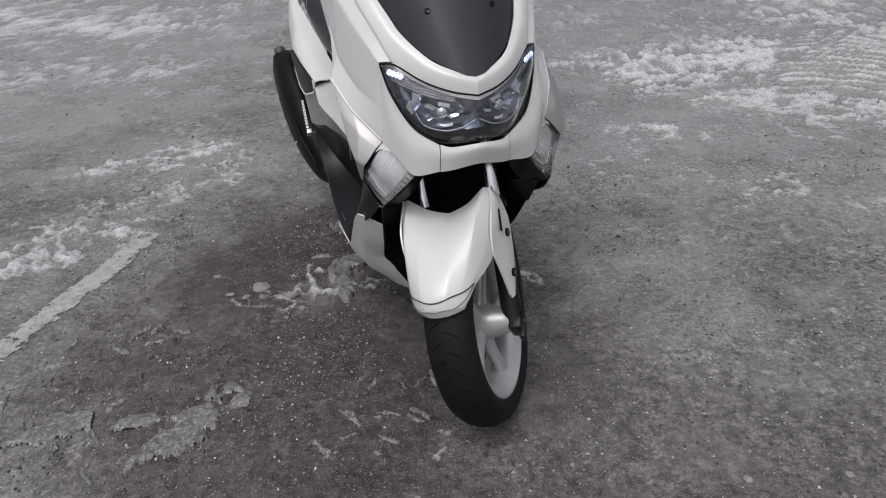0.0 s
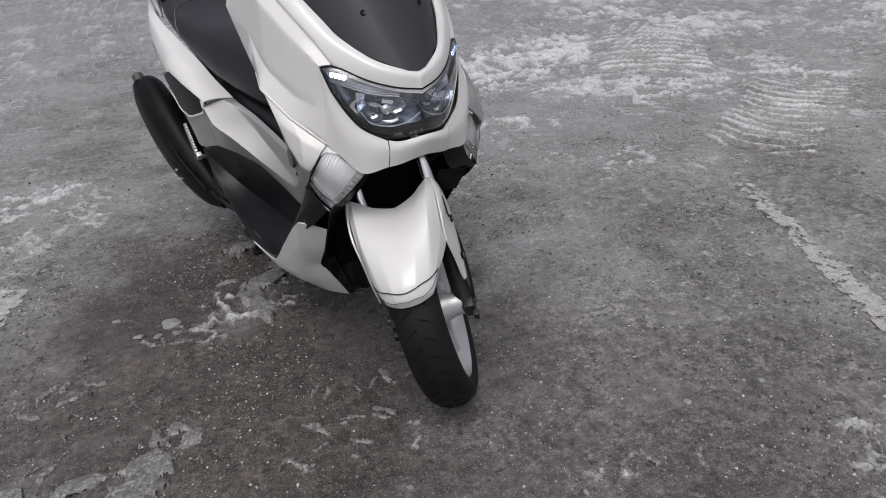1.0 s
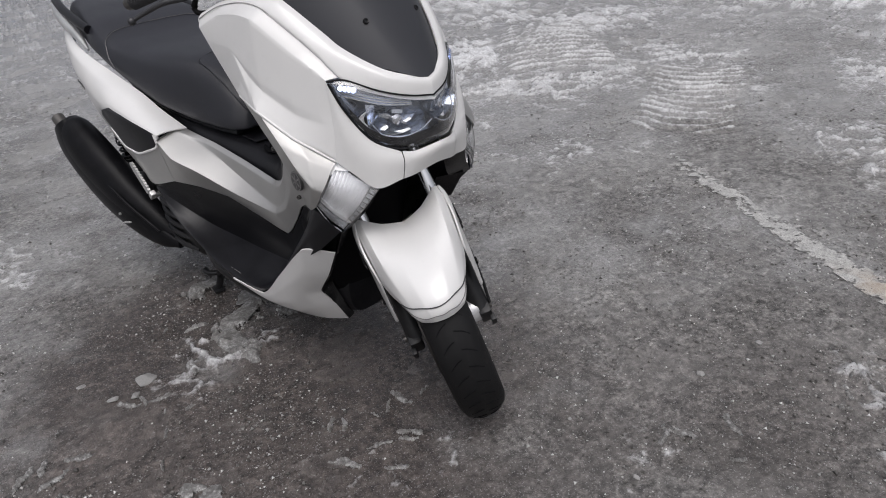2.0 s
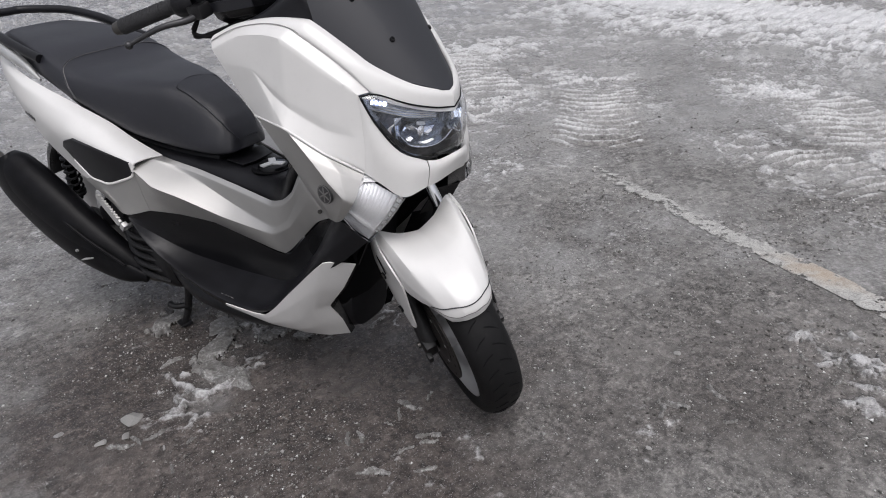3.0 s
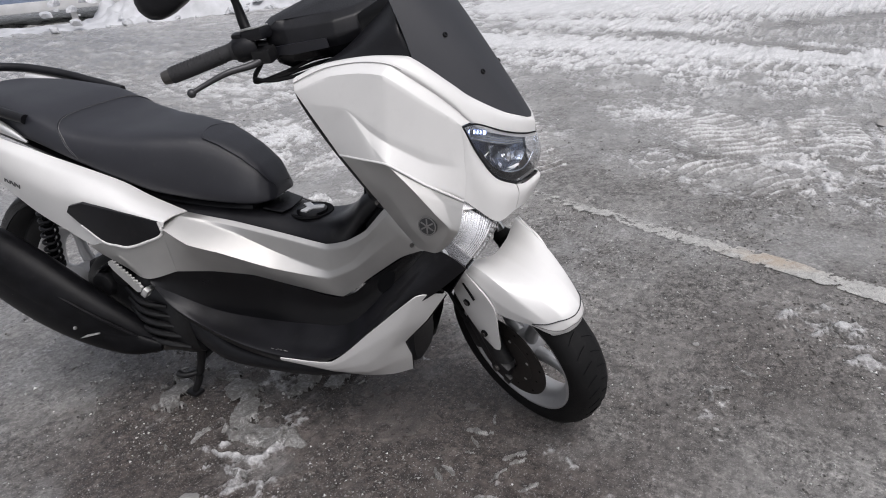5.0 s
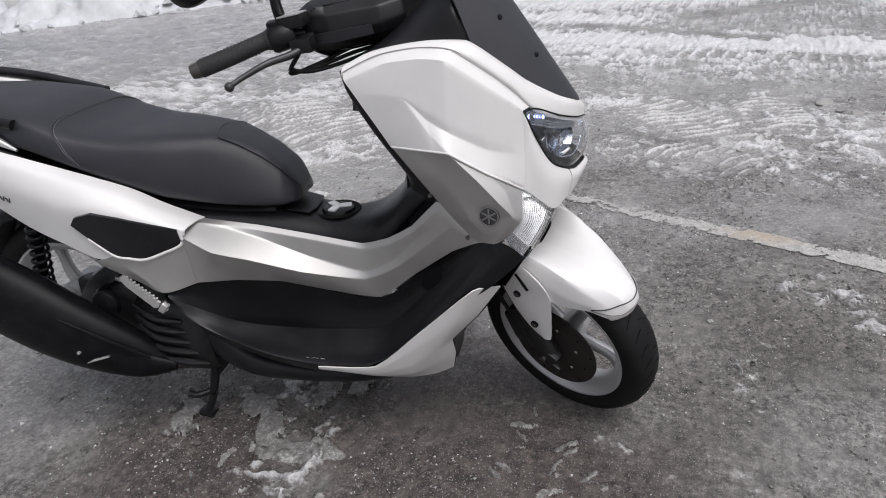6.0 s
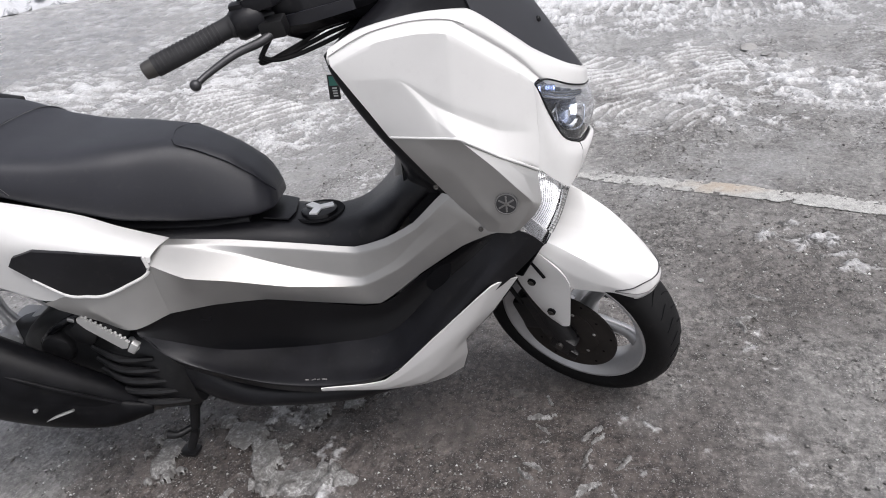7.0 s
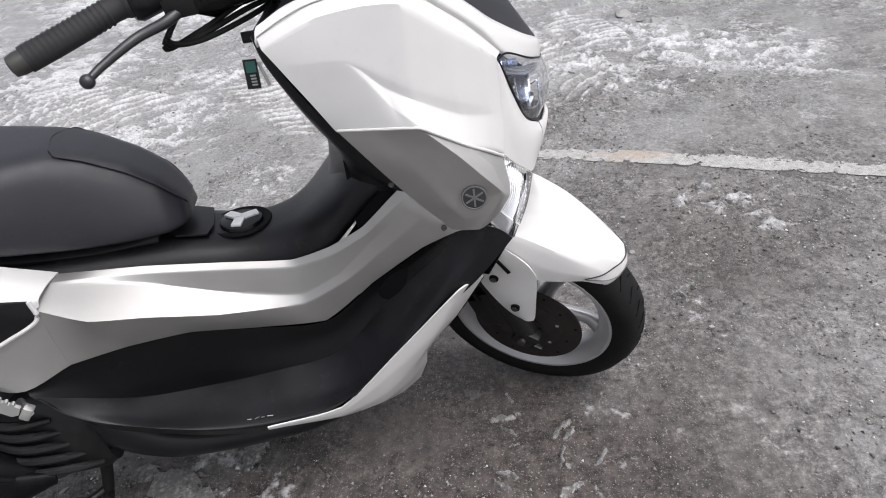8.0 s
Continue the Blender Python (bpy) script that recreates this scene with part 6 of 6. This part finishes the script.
for s in BOTH:
    grip = steered("grip", tube([(-0.458, s * 0.228, 1.030), (-0.468, s * 0.242, 1.029), (-0.500, s * 0.297, 1.022), (-0.532, s * 0.350, 1.0165)], [0.020, 0.0165, 0.0170, 0.0172], 20, 41), GRIPR, bar, "ribbed black rubber grip")
    for k in range(16):
        f = k / 15
        p = Vector((-0.474 - 0.054 * f, s * (0.252 + 0.092 * f), 1.0275 - 0.010 * f))
        d = Vector((-0.054, s * 0.092, -0.010)).normalized()
        steered("grip_ring", moved(lathe([(0.0176, -0.0014), (0.0176, 0.0014), (0.016, 0.0022), (0.016, -0.0022)], 20, True), Matrix.Translation(p) @ d.to_track_quat("Y", "Z").to_matrix().to_4x4()), GRIPR, grip)
    d = Vector((-0.54, s * 0.84, -0.06)).normalized()
    steered("bar_end", moved(lathe([(0.006, 0.016), (0.013, 0.014), (0.0150, 0.004), (0.0150, -0.006)], 20), Matrix.Translation((-0.534, s * 0.354, 1.0162)) @ d.to_track_quat("Y", "Z").to_matrix().to_4x4()), STEEL, bar)
    steered("switch_box", joined(moved(lathe([(0.024, -0.026), (0.027, -0.020), (0.027, 0.016), (0.022, 0.024)], 20), Matrix.Translation((-0.446, s * 0.208, 1.029)) @ d.to_track_quat("Y", "Z").to_matrix().to_4x4()), block((0.024, 0.020, 0.014), (-0.452, s * 0.212, 1.055), (0, 0, s * -30), 0.005)), BLACKP, bar)
    lever = steered("brake_lever", tube([(-0.405, s * 0.190, 1.006), (-0.412, s * 0.225, 1.003), (-0.420, s * 0.275, 1.008), (-0.436, s * 0.325, 1.001), (-0.440, s * 0.350, 0.997)], [0.008, 0.0075, 0.0065, 0.0055, 0.005], 12), LEVERM, bar, "dark metal brake lever")
    ball = bmesh.new()
    bmesh.ops.create_uvsphere(ball, u_segments=16, v_segments=10, radius=0.0092)
    steered("lever_ball", moved(ball, pose(-0.4405, s * 0.354, 0.996)), LEVERM, lever)
    steered("lever_bracket", block((0.044, 0.034, 0.030), (-0.408, s * 0.190, 1.012), (0, 0, s * -30), 0.006), ENGINE, bar)
    reservoir = steered("brake_reservoir", block((0.056, 0.040, 0.024), (-0.424, s * 0.184, 1.052), (s * 12, -6, s * -25), 0.006), BLACKP, bar)
    steered("reservoir_lid", block((0.050, 0.034, 0.004), (-0.424, s * 0.184, 1.0655), (s * 12, -6, s * -25), 0.002), ALU, reservoir, "grey metal lid")
    mirror = steered("mirror", loft([(-0.480, 0.030, -0.03, 0.03), (-0.490, 0.066, -0.038, 0.040), (-0.512, 0.078, -0.046, 0.048), (-0.530, 0.074, -0.044, 0.046)], 13, 28), BLACKP, bar, "black rear-view mirror")
    mirror.data.transform(STEER.inverted())
    mirror.data.transform(STEER @ pose(0.0, s * 0.372, 1.182, s * -20, 0, s * 10))
    glass = steered("mirror_glass", moved(lathe([(0.064, -0.0005), (0.064, 0.001)], 32), pose(0, s * 0.372, 1.182, s * -20, 0, s * 10) @ pose(-0.5305, 0, 0.001, 0, 0, 90) @ Matrix.Diagonal((1.05, 1, 0.64, 1))), CHROME, mirror)
    steered("mirror_stem", tube([(-0.462, s * 0.186, 1.040), (-0.460, s * 0.187, 1.075), (-0.452, s * 0.190, 1.125), (-0.452, s * 0.206, 1.150), (-0.470, s * 0.270, 1.166), (-0.494, s * 0.335, 1.178)], [0.010, 0.011, 0.0075, 0.006, 0.006, 0.006], 12), BLACKP, mirror)
    for k in range(3):
        steered("cable", tube([(-0.415, s * 0.200, 0.998), (-0.425 - 0.006 * k, s * 0.222, 0.972 - 0.006 * k), (-0.410, s * (0.185 - 0.01 * k), 0.952 + 0.004 * k), (-0.375, s * (0.110 - 0.01 * k), 0.948 + 0.010 * k), (-0.34, s * 0.04, 0.955)], 0.0042, 8, 33), RUBBER, bar)
def capped(rings):
    """A closed body over rings of points of one count."""
    bm = bmesh.new()
    vs = [[bm.verts.new(p) for p in r] for r in rings]
    n = len(vs[0])
    for a, b in zip(vs, vs[1:]):
        for k in range(n):
            bm.faces.new((a[k], a[(k + 1) % n], b[(k + 1) % n], b[k]))
    bm.faces.new(vs[0][::-1])
    bm.faces.new(vs[-1])
    bmesh.ops.bevel(bm, geom=bm.edges[:], offset=0.004, segments=2, affect="EDGES", profile=0.6)
    return bm


COVER_PLAN = [(-0.276, 0.035), (-0.296, 0.078), (-0.368, 0.150), (-0.425, 0.172), (-0.462, 0.160), (-0.474, 0.060)]


def cover_ring(z, inset, drop=0.0):
    side = [(x + (-inset if x > -0.40 else inset), w - inset * 0.8, z - drop * (-0.276 - x) / 0.2) for x, w in COVER_PLAN]
    return sided(side, -1) + sided(side[::-1], 1)


cover = steered("handlebar_cover", capped([cover_ring(0.997, 0.004), cover_ring(1.020, 0.0), cover_ring(1.046, 0.010, -0.010), cover_ring(1.056, 0.030, -0.014)]), BLACKP, bar, "black plastic handlebar cover")
steered("cover_shell", capped([cover_ring(0.966, 0.030), cover_ring(0.980, 0.010), cover_ring(0.998, 0.006)]), GLOSSB, cover)
for s in BOTH:
    rim_low = sided([(-0.306, 0.0955, 1.002), (-0.335, 0.1245, 1.002), (-0.364, 0.1530, 1.002), (-0.412, 0.1730, 1.002)], s)
    rim_high = sided([(-0.309, 0.0945, 1.021), (-0.335, 0.1255, 1.023), (-0.364, 0.1535, 1.024), (-0.406, 0.1715, 1.019)], s)
    steered("cover_panel", sheet([rim_low, rim_high], 0.003, (-0.40, 0, 1.0)), VINYL, cover)

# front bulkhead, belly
# bulkhead in the shade colour, so the hollow behind the cowl stays black
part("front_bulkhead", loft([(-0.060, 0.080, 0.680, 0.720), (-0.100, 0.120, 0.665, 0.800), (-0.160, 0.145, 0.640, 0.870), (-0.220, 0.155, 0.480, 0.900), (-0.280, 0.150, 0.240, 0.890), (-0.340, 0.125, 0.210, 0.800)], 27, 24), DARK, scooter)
part("belly_pan", loft([(-0.275, 0.070, 0.170, 0.300), (-0.340, 0.140, 0.168, 0.280), (-0.50, 0.190, 0.166, 0.240), (-0.70, 0.196, 0.165, 0.250), (-0.80, 0.185, 0.170, 0.290), (-0.90, 0.160, 0.200, 0.380)], 25, 28, 0.55, 0.0), BLACKP, scooter)

# engine, swing unit, exhaust
engine = part("engine_unit", loft([(-0.86, 0.120, 0.190, 0.400), (-0.92, 0.140, 0.175, 0.420), (-1.05, 0.130, 0.180, 0.400), (-1.20, 0.090, 0.215, 0.380), (-1.36, 0.060, 0.240, 0.350)], 25, 24), ENGINE, scooter, "black swing engine under the side panels")
part("radiator_cover", loft([(-0.87, 0.060, 0.175, 0.360), (-0.90, 0.075, 0.172, 0.372), (-1.02, 0.075, 0.178, 0.372), (-1.06, 0.055, 0.200, 0.340)], 17, 24, 0.5), ENGINE, engine).matrix_basis = pose(0, -0.105, 0)
for k in range(5):
    z = 0.225 + 0.030 * k
    part("slat", tube([(-0.885 - 0.012 * k, -0.170, z - 0.016), (-0.93 - 0.010 * k, -0.189, z), (-1.00, -0.189, z + 0.010), (-1.055, -0.165, z + 0.026)], [0.006, 0.0085, 0.008, 0.005], 8, 19), ENGINE, engine)
part("crankcase", loft([(-0.985, 0.050, 0.300, 0.420), (-1.010, 0.066, 0.270, 0.452), (-1.090, 0.070, 0.262, 0.462), (-1.160, 0.062, 0.270, 0.440), (-1.215, 0.045, 0.285, 0.405), (-1.250, 0.028, 0.300, 0.370)], 21, 24, 0.45), ENGINE, engine).matrix_basis = pose(0, -0.085, 0)
for x, z, r in ((-1.060, 0.405, 0.030), (-1.135, 0.370, 0.036)):
    part("engine_cover", moved(lathe([(r * 0.5, -0.022), (r * 0.9, -0.018), (r, -0.010), (r, 0.012)], 24), pose(x, -0.150, z)), ENGINE, engine)
part("hose", tube([(-1.030, -0.120, 0.445), (-1.075, -0.150, 0.440), (-1.130, -0.155, 0.415), (-1.180, -0.135, 0.375), (-1.200, -0.110, 0.340)], 0.008, 10, 31), GLOSSB, engine)
part("cable_clip", block((0.016, 0.006, 0.010), (-1.080, -0.158, 0.438), (0, 20, 0), 0.002), ALU, engine)
rear_fender = part("rear_fender", patch([[(-1.34 + math.cos(radians(d)) * r, y, 0.312 + math.sin(radians(d)) * r) for y, r in ((-0.085, 0.258), (-0.070, 0.290), (0.0, 0.300), (0.070, 0.290), (0.085, 0.258))] for d in (20, 50, 80, 110, 140, 165)], 25, 17, 0.004, (-1.34, 0, 0.312)), GLOSSB, scooter)
REAR = pose(-1.34, 0, 0.308)
rear_wheel = part("rear_wheel", moved(lathe([(r * 1.04, y * 1.2) for r, y in tyre_profile] + [(0.17, -0.048), (0.17, 0.048)], 80, True), REAR), RUBBER, scooter, "black rear tyre on a silver wheel")
part("rim", moved(lathe([(r, y * 1.15) for r, y in RIMP], 72, True), REAR), RIM, rear_wheel)
part("hub", moved(lathe([(0.02, -0.07), (0.05, -0.06), (0.045, 0.0), (0.05, 0.06), (0.02, 0.07)], 28), REAR), RIM, rear_wheel)
for k in range(5):
    part("spoke", moved(spoke_mesh(), REAR @ Matrix.Rotation(radians(72 * k + 40), 4, "Y")), RIM, rear_wheel)
part("swing_arm", tube([(-1.05, -0.115, 0.31), (-1.20, -0.125, 0.325), (-1.34, -0.115, 0.308)], [0.030, 0.024, 0.030], 12), ENGINE, engine)


def oval_tube(pts, radii, squash, seg=28, n=31):
    """A bar with an upright oval section, squash times as wide as high."""
    line, rad = spline(pts, n), [v.x for v in spline([(r, 0, 0) for r in radii], n)]
    bm = bmesh.new()
    rings = []
    for i, p in enumerate(line):
        d = (line[min(i + 1, n - 1)] - line[max(i - 1, 0)]).normalized()
        a = d.cross(Vector((0, 0, 1))).normalized()
        b = a.cross(d).normalized()
        rings.append([bm.verts.new(p + a * math.cos(k * math.tau / seg) * rad[i] * squash + b * math.sin(k * math.tau / seg) * rad[i]) for k in range(seg)])
    for q, r in zip(rings, rings[1:]):
        for k in range(seg):
            bm.faces.new((q[k], q[(k + 1) % seg], r[(k + 1) % seg], r[k]))
    bm.faces.new(rings[0][::-1])
    bm.faces.new(rings[-1])
    return bm


muffler = part("muffler", oval_tube([(-0.985, -0.175, 0.205), (-1.050, -0.195, 0.245), (-1.170, -0.222, 0.325), (-1.300, -0.238, 0.420), (-1.400, -0.246, 0.492), (-1.435, -0.248, 0.518)], [0.026, 0.054, 0.076, 0.084, 0.076, 0.058], 0.72), MUFF, scooter, "matt black muffler with a plastic guard")
part("muffler_guard", oval_tube([(-0.960, -0.195, 0.215), (-1.050, -0.216, 0.235), (-1.170, -0.242, 0.305), (-1.290, -0.256, 0.385), (-1.400, -0.262, 0.475), (-1.440, -0.262, 0.530)], [0.012, 0.042, 0.066, 0.076, 0.076, 0.058], 0.55), MUFF, muffler)
for k, (x, y, z) in enumerate(((-1.150, -0.2775, 0.300), (-1.300, -0.2965, 0.400))):
    part("guard_screw", moved(lathe([(0.002, 0.002), (0.004, 0.0015), (0.0045, -0.004)], 14), facing((x, y, z), (0.1, -1, 0.2))), ALU, muffler)
# pale metal sliver stands in for light showing through a gap
part("guard_light_sliver", slab([(-1.130, -0.288, 0.277), (-1.066, -0.281, 0.294), (-1.068, -0.281, 0.298), (-1.108, -0.285, 0.288)], 0.006, (-1.1, 0, 0.30), 0.001), ALU, muffler, "bright sliver in place of light through the guard's gap")
part("guard_rim", tube([(-1.000, -0.228, 0.262), (-1.100, -0.258, 0.335), (-1.200, -0.272, 0.398), (-1.300, -0.281, 0.455), (-1.390, -0.281, 0.520)], 0.004, 8, 31), MUFF, muffler)
part("muffler_outlet", moved(lathe([(0.020, 0.0), (0.020, 0.05), (0.016, 0.05), (0.016, 0.0)], 20, True), Matrix.Translation((-1.445, -0.262, 0.520)) @ Vector((-0.8, 0, 0.55)).to_track_quat("Y", "Z").to_matrix().to_4x4()), STEEL, muffler)
part("exhaust_pipe", tube([(-0.90, -0.06, 0.19), (-0.96, -0.14, 0.19), (-1.03, -0.195, 0.225)], 0.017, 12), STEEL, muffler)
for s in BOTH:
    lo, hi = Vector((-1.318, s * 0.140, 0.385)), Vector((-1.255, s * 0.160, 0.610))
    shock = part("shock_absorber", tube([lo, hi], [0.012, 0.012], 12, 9), GLOSSB, scooter, "rear shock absorber with a black coil spring")
    axis = (hi - lo).normalized()
    u = axis.cross(Vector((0, 1, 0))).normalized()
    v = axis.cross(u)
    coil = [lo.lerp(hi, 0.12 + 0.8 * i / 72) + (u * math.cos(i / 72 * 8 * math.tau) + v * math.sin(i / 72 * 8 * math.tau)) * 0.0195 for i in range(73)]
    part("spring", tube(coil, 0.0042, 8, 217), BLACKP, shock)
    part("spring_seat", moved(lathe([(0.025, 0.0), (0.025, 0.010), (0.016, 0.016)], 20), Matrix.Translation(lo.lerp(hi, 0.08)) @ axis.to_track_quat("Y", "X").to_matrix().to_4x4()), BLACKP, shock)
    # folded passenger footpeg
    a, b = Vector((-0.996, s * 0.243, 0.490)), Vector((-0.918, s * 0.246, 0.424))
    span = (b - a).length
    rim = [(-0.003, 0.002), (0.002, 0.010)]
    for k in range(9):
        rim += [(0.006 + 0.0102 * k, 0.0085), (0.009 + 0.0102 * k, 0.0130), (0.0122 + 0.0102 * k, 0.0130), (0.0142 + 0.0102 * k, 0.0085)]
    rim += [(span + 0.002, 0.0085), (span + 0.004, -0.006), (span - 0.004, -0.013), (0.020, -0.010), (0.001, -0.005)]
    bar_bm = plate(rim, -0.0035, 0.0035)
    d = (b - a) / span
    slant = Matrix(((d.x, 0, -d.z, 0), (d.y, 1, 0, 0), (d.z, 0, d.x, 0), (0, 0, 0, 1)))
    slant.translation = a
    peg = part("passenger_footpeg", moved(bar_bm, slant), ALU, scooter, "bare aluminium folded passenger footpeg with a toothed edge", False)
    part("peg_bracket", joined(block((0.016, 0.016, 0.024), b + Vector((0.009, -s * 0.004, -0.010)), (0, 40, 0), 0.003), tube([b + Vector((0.010, -s * 0.006, -0.014)), b + Vector((-0.03, -s * 0.06, -0.03))], 0.007, 8)), ALU, peg)
stand = part("centre_stand", joined(tube([(-0.915, -0.10, 0.185), (-0.915, 0.10, 0.185)], 0.012), tube([(-0.935, -0.10, 0.115), (-0.935, 0.10, 0.115)], 0.010)), ENGINE, scooter, "black steel centre stand")
for s in BOTH:
    part("stand_leg", tube([(-0.915, s * 0.095, 0.195), (-0.930, s * 0.102, 0.120), (-0.948, s * 0.110, 0.055), (-0.966, s * 0.117, 0.016)], [0.013, 0.012, 0.011, 0.011], 12), ENGINE, stand)
    part("stand_foot", block((0.046, 0.034, 0.010), (-0.970, s * 0.119, 0.009), (0, 0, s * 10), 0.003), ENGINE, stand)
part("stand_pedal", tube([(-0.940, -0.100, 0.075), (-0.975, -0.128, 0.072), (-1.000, -0.130, 0.076)], [0.009, 0.009, 0.011], 10), ENGINE, stand)

# keys hanging in the ignition lock
IGNITION = scooter.matrix_basis @ pose(-0.426, -0.020, 0.880)
key_set = thing("key_ring", IGNITION, "keys with a green and black printed tag", "keys")
part("lock_key", joined(moved(lathe([(0.012, -0.034), (0.012, 0.004), (0.006, 0.008)], 16), pose(0, 0, 0, 0, 0, 90)), block((0.022, 0.006, 0.018), (-0.020, 0, 0), (0, 0, 0), 0.003)), GLOSSB, key_set)
part("split_ring", moved(lathe([(0.0125, -0.001), (0.0140, -0.001), (0.0140, 0.001), (0.0125, 0.001)], 24, True), pose(-0.030, 0, -0.016)), CHROME, key_set)
TAGB = surface("tag_black", (0.012, 0.014, 0.014), 0.4)
TAGG = surface("tag_green", (0.05, 0.22, 0.18), 0.4)
TAGW = surface("tag_white_print", (0.55, 0.57, 0.55), 0.5)
tag_plate = part("key_tag", block((0.022, 0.003, 0.048), (-0.030, 0, -0.058), (0, 4, 0), 0.001), TAGB, key_set)
part("tag_field", block((0.016, 0.0036, 0.018), (-0.029, 0, -0.046), (0, 4, 0), 0.0), TAGG, tag_plate)
for k in range(4):
    part("print_bar", block((0.009, 0.0040, 0.0028), (-0.029, 0, -0.060 - 0.005 * k), (0, 4, 0), 0.0), TAGW, tag_plate)
part("spare_key", block((0.006, 0.002, 0.042), (-0.012, 0.006, -0.062), (0, -12, 0), 0.0008), ALU, key_set)
